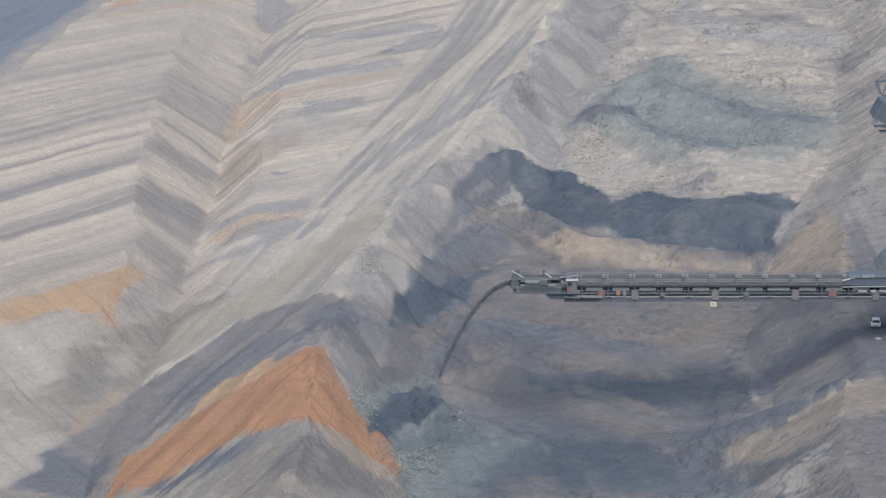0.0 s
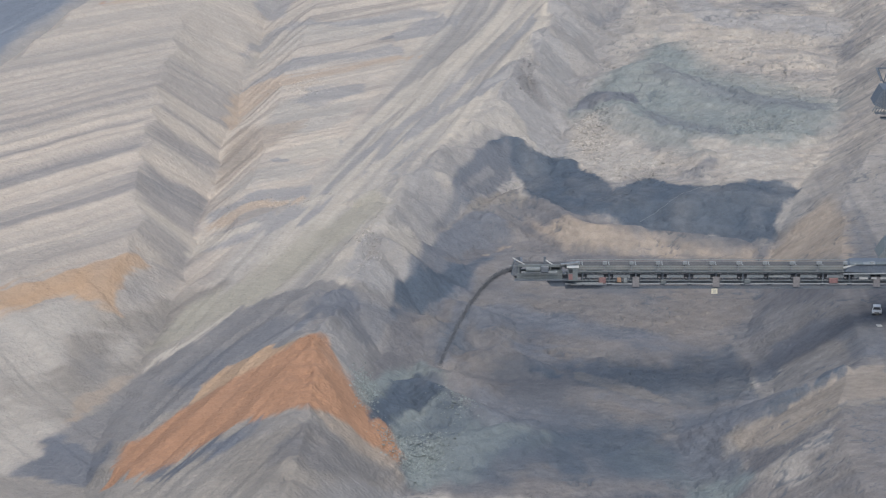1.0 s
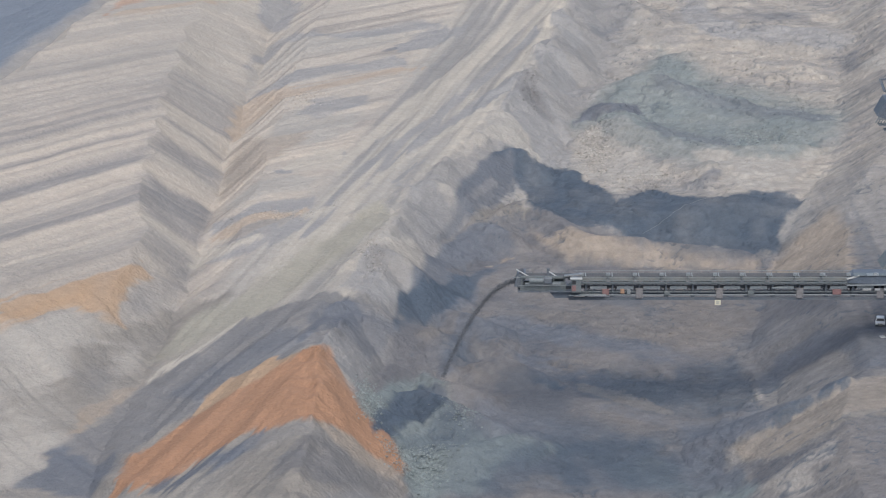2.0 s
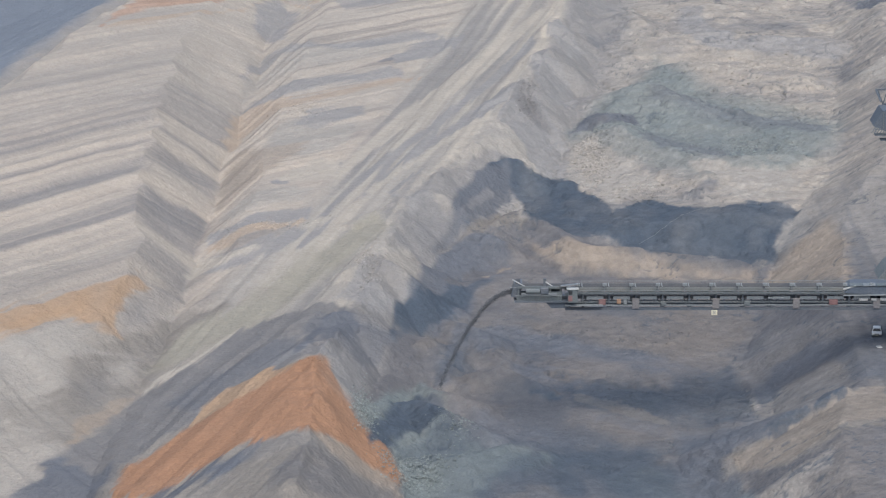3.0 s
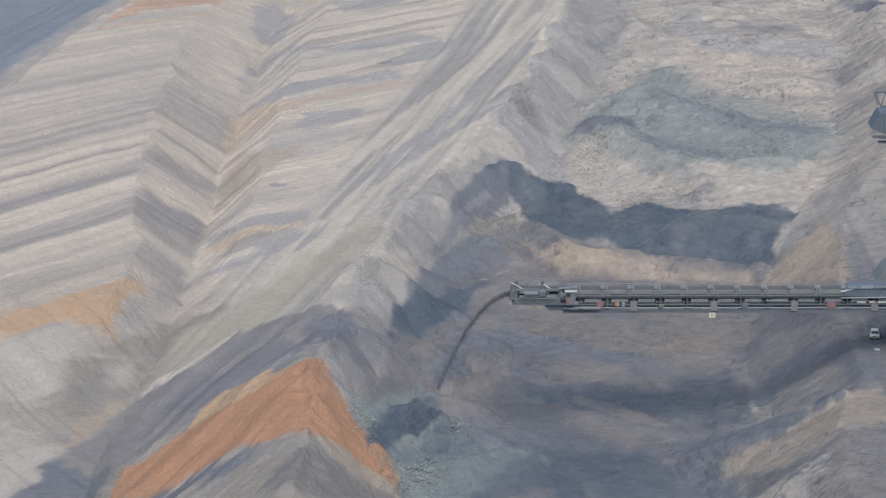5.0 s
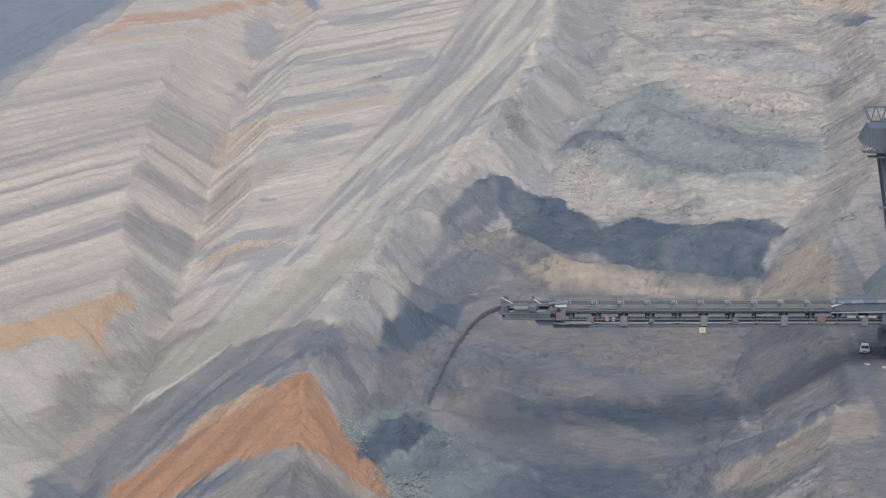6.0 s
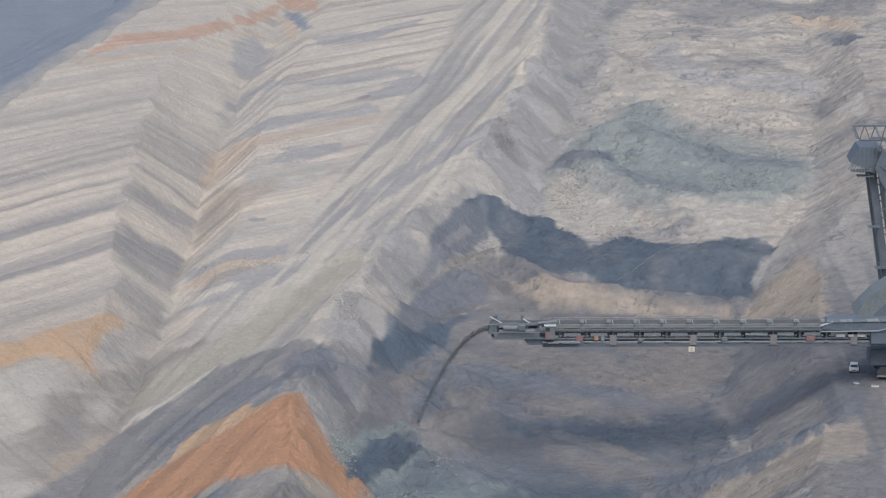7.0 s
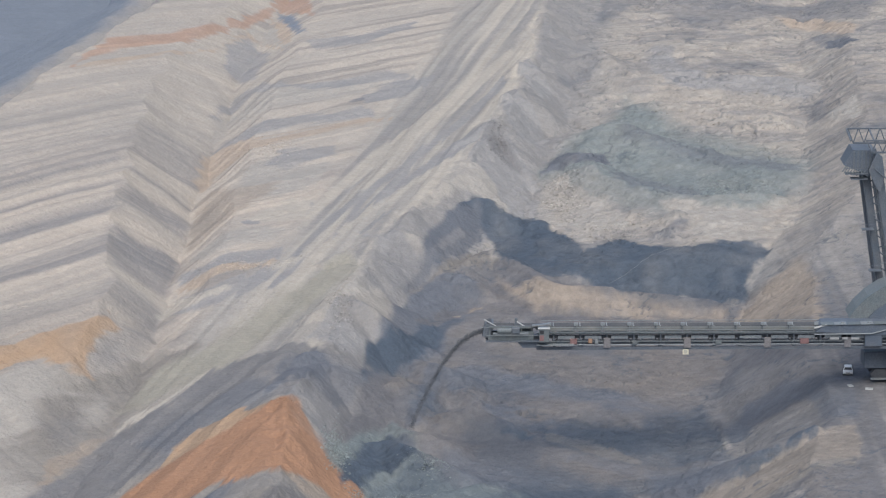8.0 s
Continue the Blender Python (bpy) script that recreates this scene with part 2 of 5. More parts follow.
# ---------------------------------------------------------------- soils
# Bluish haze is put into slate, coal and brown, and most into clay.
SOILS = {
    "pale": (0.43, 0.393, 0.34), "sand": (0.36, 0.338, 0.306), "grey": (0.285, 0.28, 0.275), "slate": (0.136, 0.148, 0.17),
    "coal": (0.076, 0.098, 0.127), "orange": (0.345, 0.2, 0.126), "ochre": (0.375, 0.266, 0.18), "tan": (0.30, 0.258, 0.216),
    "green": (0.185, 0.216, 0.218), "brown": (0.142, 0.143, 0.152), "ash": (0.19, 0.188, 0.19), "dun": (0.225, 0.21, 0.191), "clay": (0.185, 0.212, 0.25), "peach": (0.46, 0.405, 0.345), "umber": (0.172, 0.164, 0.160), "buff": (0.40, 0.332, 0.268), "rust": (0.37, 0.268, 0.212), "olive": (0.315, 0.298, 0.25),
}
# -- patches --
SOIL_PATCHES = []


def patch(soil, edge, outline, much=1.0):
    """Spoil of one kind, dumped within an outline in the plan, with an edge so many metres wide; much: how far it covers what lies under it."""
    SOIL_PATCHES.append((soil, edge, outline, much))


patch("brown", 3, [(-8, 554), (-14, 590), (-9, 644), (2, 705), (14, 736), (32, 714), (66, 696), (72, 624), (71, 608), (54, 611), (47, 572), (49, 546)])
patch("tan", 2.5, [(20, 705), (25, 707), (34, 701), (45, 699), (62, 693), (61, 687), (41, 692), (24, 696), (17, 712)])
patch("slate", 4, [(-20, 630), (-15, 632), (-11, 628), (-12, 623), (-17, 612)])
patch("orange", 1.2, [(-23, 588), (-19, 588), (-14, 583), (-7, 574), (-7, 564), (-11, 561), (-17, 561), (-20, 558), (-22, 555), (-28, 557), (-37, 553), (-46, 547), (-55, 551), (-53, 555), (-53, 566), (-44, 577), (-37, 585), (-28, 585)])
patch("coal", 1.2, [(2, 723), (7, 744), (10, 757), (16, 765), (20, 758), (26, 762), (31, 745), (35, 728), (43, 735), (49, 727), (58, 724), (68, 726), (73, 718), (69, 712), (66, 702), (66, 696), (54, 706), (41, 701), (35, 712), (28, 715), (20, 718), (16, 744), (14, 747), (9, 733), (5, 718), (4, 724)])
patch("green", 2, [(-16, 579), (-10, 607), (-4, 621), (1, 606), (2, 590), (8, 588), (16, 583), (21, 580), (11, 572), (4, 559), (-4, 556), (-8, 565), (-9, 577), (-14, 576)])
patch("coal", 1.5, [(-13, 578), (-9, 601), (-2, 607), (0, 592), (-4, 592), (-9, 582)])
patch("green", 2, [(38, 550), (40, 560), (48, 562), (50, 550), (47, 549), (43, 547)])
patch("green", 7, [(29, 795), (36, 812), (45, 839), (52, 868), (57, 852), (63, 829), (71, 808), (88, 791), (84, 765), (74, 753), (62, 747), (56, 743), (48, 757), (43, 768), (38, 783), (35, 789)], 0.7)
patch("tan", 3, [(62, 688), (69, 699), (77, 703), (78, 689), (75, 653)])
patch("dun", 2, [(-78.7, 618), (-72.2, 623), (-66.4, 626), (-58.5, 628), (-47.6, 646.5), (-38.4, 651.5), (-48.9, 621), (-56.1, 599), (-62.5, 584), (-68.5, 577.5), (-66.9, 571), (-71.7, 564), (-72.3, 561.5)])
patch("sand", 5, [(-76.8, 601), (-71.3, 604), (-63.5, 594.5), (-58.3, 601.5), (-61.1, 589.5), (-68.3, 576), (-66.3, 570), (-70.8, 564), (-72.9, 566.5)], 0.4)
patch("sand", 4, [(-78.5, 616.5), (-72.7, 618), (-66.4, 614.5), (-66.4, 605), (-71.3, 604), (-76.9, 602.5)], 0.7)
patch("ash", 5, [(-65.6, 606), (-64.9, 615), (-58.5, 621), (-49.9, 635), (-51.1, 623.5), (-58.3, 613.5), (-57.7, 605.5), (-60.2, 601)], 0.2)
patch("ash", 3, [(-65, 605.5), (-61.9, 609), (-58.4, 608), (-59.4, 602.5), (-62.2, 601)], 0.4)
patch("sand", 3, [(-59.7, 617.5), (-55, 622), (-54.8, 612.5), (-57.9, 608)], 0.7)
patch("tan", 1.2, [(-63.2, 591.5), (-57.3, 601.5), (-52, 609), (-56.8, 595.5), (-63.1, 581), (-63.7, 582)])
patch("olive", 3, [(-46.9, 636.5), (-37.3, 650.5), (-24.7, 683), (-14.1, 704), (-9.5, 698.5), (-15.9, 683), (-23.8, 657.5), (-34.4, 634.5), (-45.6, 617.5), (-52.6, 616.5)])
patch("pale", 0.8, [(-53.1, 607.5), (-49.2, 611.5), (-43.6, 618), (-37.3, 631.5), (-37.9, 628), (-43.4, 614), (-47.8, 606.5), (-52.6, 606)])
patch("ash", 1.2, [(-71.2, 564), (-66.4, 571.5), (-67.9, 576), (-64, 579.5), (-56.7, 594.5), (-52.2, 605), (-43.3, 613), (-36.3, 631.5), (-29.4, 638.5), (-23.3, 641.5), (-19.1, 641.5), (-14.9, 636.5), (-12.6, 626), (-14.4, 614), (-18, 602), (-23.2, 597), (-29.9, 585), (-38.4, 582), (-45.5, 574.5), (-53.4, 568), (-55.3, 557.5), (-62.9, 559.5)])
patch("slate", 1, [(-70.8, 564), (-65.9, 571), (-67.4, 576), (-64.2, 577.5), (-60.7, 575), (-54.5, 569.5), (-56.4, 559), (-64.8, 560.5)])
patch("slate", 1.5, [(-47, 595), (-37.9, 606.5), (-28.4, 616), (-25.5, 617.5), (-25.8, 599.5), (-33.8, 585.5), (-42.2, 582.5)], 0.6)
patch("grey", 0.8, [(-43.3, 583.5), (-35.3, 594.5), (-27.9, 604.5), (-24, 605.5), (-24.9, 601.5), (-31.9, 585.5), (-41.2, 581)], 0.45)
patch("slate", 1.5, [(-25.4, 602.5), (-24.6, 621), (-21.9, 630.5), (-19.1, 640), (-14.8, 631), (-9.6, 630), (-10.6, 622.5), (-14.3, 610.5), (-18.4, 614.5), (-22.3, 611.5)])
patch("grey", 1.2, [(-21.5, 590.5), (-21.1, 607), (-18.2, 609.5), (-14.3, 608), (-13.2, 600.5), (-14.7, 582.5), (-16.5, 580.5), (-19.1, 587.5)], 0.6)
patch("sand", 1.5, [(-21.4, 586.5), (-19.6, 591), (-15.8, 589), (-17.4, 578.5), (-19.8, 581)])
patch("ochre", 0.8, [(-41.5, 586), (-37.1, 592.5), (-30.3, 591.5), (-25.3, 588.5), (-28.9, 583.5), (-36.5, 581.5), (-42, 579)])
patch("orange", 1.0, [(-54.2, 556), (-53.3, 566), (-49.9, 570), (-42.7, 575.5), (-36.3, 578.5), (-29, 585), (-25.3, 588), (-22.6, 594), (-20.3, 597), (-17.6, 585.5), (-15.5, 578.5), (-12.6, 575), (-8.8, 571.5), (-6.7, 566.5), (-7.1, 562), (-9.6, 560), (-13.3, 560), (-16.9, 559.5), (-20.5, 558), (-24.9, 555.5), (-31.3, 556), (-37.6, 554.5), (-44, 554.5), (-48.9, 546.5)])
patch("tan", 1.0, [(-20.4, 556), (-18.7, 558), (-16.9, 559.5), (-13.3, 562), (-8.7, 562.5), (-7, 558.5), (-9.5, 555), (-14.9, 552.5), (-18.5, 553.5)])
patch("slate", 1.2, [(-47, 545.5), (-40.9, 549.5), (-33, 553.5), (-29.4, 555), (-31, 550), (-37, 545), (-42.9, 539)])
patch("ash", 1.2, [(-32.1, 554), (-25.8, 554.5), (-21.7, 553.5), (-20.3, 552), (-21.4, 545.5), (-25.5, 548.5), (-30.8, 545.5)], 0.5)
patch("dun", 2, [(-35.4, 533.5), (-31.7, 545.5), (-25.5, 547), (-20.2, 550), (-14.9, 552.5), (-8.6, 557), (-7.7, 555), (-24.2, 517.5)])
patch("ash", 1.2, [(-27.9, 542.5), (-22.5, 540.5), (-16.5, 545), (-12.9, 544), (-16.2, 535), (-21.5, 536), (-26.8, 537.5)], 0.4)
patch("ochre", 1.0, [(-81, 629.5), (-74.3, 633.5), (-69.6, 637.5), (-64, 644), (-60.9, 645), (-58.6, 649), (-57.1, 653.5), (-54.9, 650), (-58.1, 642), (-59.1, 635), (-58.2, 627.5), (-61.4, 626.5), (-64.5, 627), (-68.7, 628.5), (-73.2, 623), (-79.6, 617)])
patch("ochre", 2, [(-80.4, 624.5), (-73.8, 629), (-69.2, 633.5), (-65.1, 633.5), (-67.9, 630.5), (-73.4, 625), (-79.9, 620)])
patch("ash", 2.5, [(-58.1, 628.5), (-59.1, 635), (-57.2, 643.5), (-55, 649), (-51.8, 662), (-49.1, 669), (-45.8, 668), (-49.2, 654.5), (-54.1, 636.5)], 0.45)
patch("ash", 3, [(-57.7, 636.5), (-57.6, 641.5), (-54.8, 645.5), (-55.2, 637.5)], 0.4)
patch("sand", 2, [(-47.1, 832.5), (-45.2, 847.5), (-38.7, 855), (-30.6, 859), (-13, 873), (-6.2, 886), (-20.2, 881), (-39.8, 881), (-47.2, 860.5), (-48.3, 843.5)])
patch("grey", 1.5, [(-49, 857), (-44.4, 889.5), (-40.9, 890.5), (-25.7, 880), (-6.2, 896.5), (-0.5, 891), (-6.2, 886), (-20.1, 877.5), (-39.8, 880), (-47.2, 860)])
patch("grey", 1.2, [(-48.9, 817.5), (-44.4, 833.5), (-38.1, 840.5), (-19.5, 849.5), (-12.8, 857), (-8.7, 850), (-24.6, 837.5), (-37.4, 826), (-45.1, 820)])
patch("grey", 1.2, [(-15.9, 863), (-13, 867), (-8.9, 879), (-4.1, 888.5), (5.1, 888.5), (2.3, 879), (-4.7, 865), (-11.5, 860.5), (-12.9, 865)])
patch("slate", 0.3, [(-15.9, 862), (-14.6, 865.5), (-12.3, 868.5), (-11.7, 874.5), (-12.6, 863.5), (-14.9, 861.5)], 0.5)
patch("buff", 1.5, [(-49.4, 786.5), (-48.8, 805), (-47.2, 823), (-42.7, 826), (-34.7, 824), (-24.5, 833.5), (-11.3, 846.5), (-6.2, 843.5), (-11.2, 837.5), (-21.6, 827.5), (-31.9, 818.5), (-36.7, 809.5), (-40.4, 805), (-45.2, 797), (-46.5, 780)])
patch("sand", 2, [(-38.2, 784.5), (-33.8, 800), (-28.3, 791), (-18.4, 800), (-20.4, 778.5), (-29.8, 762), (-38.5, 766)])
patch("grey", 1.5, [(-33.5, 792.5), (-30.8, 807), (-18.7, 814), (-17.8, 803.5), (-24.6, 794.5), (-28.3, 788.5)])
patch("tan", 2, [(-46.7, 724.5), (-48.3, 735.5), (-47.3, 755.5), (-47.4, 769), (-45.6, 781.5), (-38.7, 768.5), (-29.6, 774.5), (-37.6, 747), (-43, 735), (-45.5, 727.5)], 0.6)
patch("dun", 2, [(-46.5, 725.5), (-47.7, 738), (-46.9, 761.5), (-44.6, 763), (-39.6, 749.5), (-43.1, 736.5)], 0.3)
patch("pale", 1.5, [(-37.2, 737), (-31.8, 749.5), (-27.3, 759.5), (-21.8, 760), (-20.8, 752), (-24.2, 740), (-33.6, 737)])
patch("grey", 0.5, [(-37, 739), (-35, 741), (-32.3, 738.5), (-32.6, 736), (-35.9, 736)])
patch("grey", 0.5, [(-22.5, 744.5), (-22, 756.5), (-20.8, 754), (-21.3, 745.5)])
patch("sand", 1.5, [(-46.1, 717), (-40.3, 729), (-35.8, 733.5), (-26.4, 733), (-28.3, 721.5), (-37.4, 717.5), (-42.7, 709)])
patch("grey", 1.2, [(-47.3, 694), (-46.8, 701.5), (-41.3, 704), (-38.4, 714), (-28.1, 715), (-27.7, 706), (-37.8, 702), (-43.1, 696)])
patch("buff", 1.2, [(-46.8, 691.5), (-44.8, 696.5), (-40.9, 697.5), (-38.3, 702), (-28.3, 704.5), (-29.8, 700.5), (-37.5, 696.5), (-41.6, 689.5)])
patch("grey", 1.2, [(-47.6, 686.5), (-40.3, 686), (-31.8, 695.5), (-25.3, 701.5), (-28.3, 689.5), (-38.7, 676.5), (-49.1, 669)])
patch("pale", 1.0, [(-49.2, 669.5), (-48.1, 686.5), (-40.2, 684), (-36.9, 685.5), (-42.1, 678), (-48.1, 669.5)])
patch("grey", 1.0, [(-28.1, 685), (-21, 708), (-12.4, 744.5), (-3, 773.5), (7.2, 798.5), (15.1, 813.5), (18.2, 810.5), (12.2, 794.5), (0.7, 773), (-10, 741), (-18.9, 715.5), (-25, 692.5)])
patch("grey", 0.8, [(-11.3, 747), (-3, 771.5), (8.4, 796.5), (15.7, 812.5), (17.6, 809), (8.3, 786), (-1.7, 764.5), (-8.9, 745.5)])
patch("grey", 1.0, [(-27.1, 702.5), (-21.5, 728.5), (-17.2, 746), (-3, 784.5), (11.4, 832.5), (21.8, 876.5), (22.9, 868), (12.7, 825.5), (-4.2, 774), (-15.8, 736.5), (-23.2, 706.5)])
patch("pale", 1.0, [(-22.9, 736), (-15.3, 768), (-3.1, 798), (10.2, 843), (25.3, 905.5), (29.5, 924.5), (20.9, 899), (7.7, 855.5), (-5.7, 819), (-16.7, 779.5), (-22.2, 752)])
patch("pale", 0.8, [(-16.8, 725), (-7.7, 751), (4.5, 780.5), (10.9, 789), (9.6, 786), (-0.5, 762.5), (-9.9, 737), (-14.5, 726)])
patch("grey", 0.5, [(-11, 726), (-5.2, 742.5), (2, 763.5), (0.7, 756), (-5.2, 737.5)])
patch("grey", 1.0, [(15.6, 806.5), (18.1, 823.5), (20.2, 809.5), (23.8, 802), (27.3, 788), (27.2, 767.5), (21.3, 755.5), (17.8, 761), (14.3, 771), (12.1, 785.5)])
patch("ash", 1.5, [(14.9, 803), (17.8, 818), (20.2, 809), (23.1, 799), (25.4, 790), (21, 791.5), (17.3, 796)], 0.8)
patch("sand", 1.2, [(10.8, 786), (14.5, 780), (18.1, 773), (21.3, 755.5), (18.9, 756), (14.2, 765), (9.3, 761), (1.9, 742), (-0.5, 740)])
patch("grey", 1.0, [(20.2, 838.5), (22.7, 859.5), (25.9, 849.5), (30.2, 836.5), (30.8, 815.5), (26, 808.5), (22.4, 821.5)])
patch("grey", 1.0, [(24.6, 877.5), (27.2, 895.5), (30.7, 893.5), (34.1, 870.5), (30.8, 855.5), (27.7, 867)])
patch("grey", 1.5, [(-9.8, 722), (-5.1, 726.5), (-0.5, 719), (3.2, 715.5), (0.7, 708.5), (-2.7, 695), (-4.9, 682.5), (-5.5, 696.5), (-7.3, 709)])
patch("sand", 1.2, [(-5.1, 726.5), (-1.6, 722.5), (3.2, 716.5), (1.8, 714), (-2.2, 717)])
patch("sand", 1.2, [(-14.8, 682), (-10.4, 685), (-6, 689), (-4, 681), (-5.3, 661), (-8.5, 663.5), (-12.5, 676.5)])
patch("grey", 1.5, [(-19.3, 645.5), (-15.5, 665.5), (-13, 675), (-7.9, 661.5), (-5.8, 659), (-8.9, 651.5), (-9.8, 644), (-13.9, 639)])
patch("slate", 1.5, [(-9.6, 630), (-4.8, 676.5), (-1, 696), (5.3, 713), (8.7, 712.5), (12.1, 709), (14.3, 703), (13.6, 694.5), (10.7, 690.5), (7.3, 682), (4.9, 665.5), (-0.5, 648.5), (-4.7, 649)])
patch("coal", 1.2, [(-9.9, 650), (-8.9, 654), (-3.7, 661.5), (1.7, 682), (7.4, 691.5), (9.6, 691), (5, 675), (0.6, 655), (-4.7, 647.5), (-8.8, 643), (-9.4, 630.5)])
patch("dun", 1.2, [(-2.2, 694), (0.7, 704.5), (5.3, 713), (11.3, 732), (15.2, 722.5), (16.9, 719), (14, 718), (9.3, 713), (6.4, 711.5), (1.8, 704.5)])
patch("sand", 1.0, [(13.9, 744), (16, 743), (17.5, 719), (15.2, 720.5)], 0.7)
patch("slate", 1.2, [(-4.3, 680.5), (1.8, 708), (7, 710.5), (10.9, 707.5), (7.5, 704.5), (1.8, 694), (-2.7, 678)])
patch("brown", 1.0, [(0.6, 682.5), (6.3, 698), (13.6, 699.5), (13, 694), (7.3, 690.5), (2.8, 682)])
patch("tan", 0.7, [(7.9, 692.5), (10.8, 699), (14.5, 701), (13.6, 697.5), (10.2, 693)])
patch("slate", 1.5, [(1.3, 717.5), (3.7, 736), (8, 751.5), (13.5, 758), (15.4, 748), (14.4, 743), (10.1, 731), (5.9, 714.5), (2.4, 709), (-1.6, 695), (-2.7, 695), (0.7, 709.5)])
patch("grey", 1.0, [(3.6, 716.5), (5.4, 729.5), (9.3, 742), (10, 741), (6.6, 729.5)], 0.5)
patch("ash", 1.5, [(3, 714), (4.8, 728.5), (9.1, 742), (13.9, 747.5), (14.5, 744), (10.1, 734), (6.5, 721)], 0.3)
patch("umber", 2.5, [(13.1, 668), (19.3, 678.5), (34.2, 668.5), (56.3, 674), (61.8, 662.5), (53.1, 647), (41.2, 641), (28.1, 651.5), (15.5, 657.5)])
patch("slate", 2, [(4.3, 645), (9.2, 660.5), (17.6, 656.5), (27, 650), (37.2, 644.5), (47, 634.5), (37.6, 632), (26.6, 640), (15.3, 645), (6.8, 636.5)])
patch("brown", 2, [(-8.6, 624), (-4.6, 639), (0.6, 646.5), (-0.4, 628.5), (-6.5, 617), (-13.2, 600.5)])
patch("umber", 1.5, [(-5.1, 632), (-3.1, 648.5), (0.1, 646.5), (-1, 631.5), (-3.5, 631)])
patch("slate", 1.5, [(1.7, 650), (4.9, 662.5), (4.8, 641), (0.6, 619.5), (-1.5, 620)])
patch("umber", 1.5, [(1.6, 623.5), (6.7, 624.5), (10.2, 620.5), (11.6, 617.5), (6.6, 616.5), (2.6, 619)])
patch("brown", 3, [(-0.4, 606), (6.6, 617.5), (13.7, 619), (17.5, 610), (25.2, 605), (33.5, 594), (20.8, 590.5), (9.3, 595.5), (1.5, 590.5)], 0.8)
patch("slate", 1.5, [(12, 636), (22.2, 634), (28, 623.5), (22.9, 623), (17.6, 616), (14.7, 618.5)])
patch("coal", 2.5, [(20.4, 623.5), (28.1, 627.5), (40.2, 624.5), (52.2, 634.5), (54.4, 612.5), (52.8, 598), (46.3, 596), (36.8, 600.5), (27.3, 608.5), (21.7, 618.5)], 0.75)
patch("coal", 1.0, [(15.1, 617.5), (18.7, 618.5), (21.7, 618.5), (20.6, 615.5), (17.1, 616)])
patch("dun", 0.4, [(21.8, 621), (26.7, 618), (31.5, 612.5), (39.9, 603), (38.8, 601), (30.3, 608), (24.6, 615)], 0.4)
patch("umber", 1.5, [(17, 630.5), (25.3, 633), (27.2, 629.5), (21, 628)])
patch("slate", 2, [(38.8, 600.5), (46.4, 598), (53.6, 602), (57.9, 576), (51.9, 572), (46.5, 573.5), (41.8, 586.5)])
patch("umber", 1.5, [(25.1, 602.5), (30.8, 598.5), (38.3, 592.5), (42.5, 584), (43.9, 576.5), (38, 587.5), (30.6, 592.5)])
patch("coal", 3, [(8.2, 588), (20.8, 589), (35.1, 588), (44.7, 574.5), (49.2, 561), (44, 563.5), (29.2, 564.5), (23.3, 579), (15.8, 583.5)], 0.8)
patch("ash", 2, [(52.6, 639.5), (60.6, 648.5), (68.3, 632.5), (72.9, 619.5), (71, 610.5), (62.3, 622.5), (54.9, 617.5)])
patch("slate", 1.5, [(55.2, 616), (60.3, 623), (66.3, 623), (70.6, 616), (71.1, 602.5), (67, 609.5), (61.3, 612), (55.3, 605)])
patch("ash", 2, [(55.3, 605), (61.1, 610), (68.3, 604), (68.2, 593.5), (61.8, 578), (56, 576.5), (53.6, 596)])
patch("coal", 0.8, [(50.5, 577.5), (56, 576.5), (60.7, 577), (66.5, 579), (65.9, 577.5), (60.6, 575.5), (56, 575.5), (48.3, 573.5)])
patch("slate", 2, [(71.6, 616.5), (78.6, 618), (74.8, 586.5), (69, 592), (69.6, 607)])
patch("dun", 0.8, [(46, 573.5), (51.1, 573.5), (57.8, 575.5), (65.5, 577.5), (67.5, 579), (74.4, 583), (71.5, 559), (64.2, 557), (59.5, 555), (55, 555), (51.2, 563)])
patch("brown", 1.5, [(48.6, 564.5), (51.2, 562.5), (55, 555), (59.5, 555), (64.4, 558.5), (65.1, 557), (60, 551), (54.2, 550.5), (50.1, 550), (48.9, 557.5)])
patch("sand", 1.2, [(50.1, 549.5), (54.5, 549.5), (57.3, 551), (62.8, 552.5), (61.1, 544.5), (57.6, 545), (57.9, 538.5), (54.5, 539.5)], 0.6)
patch("dun", 0.7, [(54.9, 574.5), (61.4, 573.5), (66.2, 567), (66.8, 564.5), (60.7, 567.5), (56.1, 567)])
patch("green", 6, [(28.7, 792.5), (35.9, 813.5), (48.2, 848.5), (56.2, 847), (65.7, 830), (80.3, 815.5), (90.9, 794), (84.9, 761.5), (76.8, 753), (59.9, 752.5), (50.9, 764), (45.4, 774), (39.8, 786.5), (32.5, 794)], 0.6)
patch("slate", 3, [(46.4, 816.5), (54.4, 819.5), (64.7, 800.5), (79, 802.5), (89, 777), (78.8, 774), (67.8, 790.5), (55.9, 802.5), (48.6, 810)], 0.6)
patch("slate", 1.0, [(28.5, 795), (33.1, 808), (38, 804), (43.2, 804), (44.2, 799), (40.1, 792.5), (35.2, 796.5), (30, 794.5)])
patch("slate", 2.5, [(43.6, 786.5), (47.8, 794), (56.7, 776.5), (63.7, 771), (60.3, 758), (51.1, 766.5), (44.2, 775)], 0.6)
patch("green", 1.5, [(32.2, 786.5), (37.5, 792), (40, 791), (43.3, 782), (46.6, 773.5), (60.2, 756.5), (72, 753), (80.4, 764.5), (81, 759), (71.5, 748), (55.1, 753), (43.8, 767.5), (36.7, 774)], 0.75)
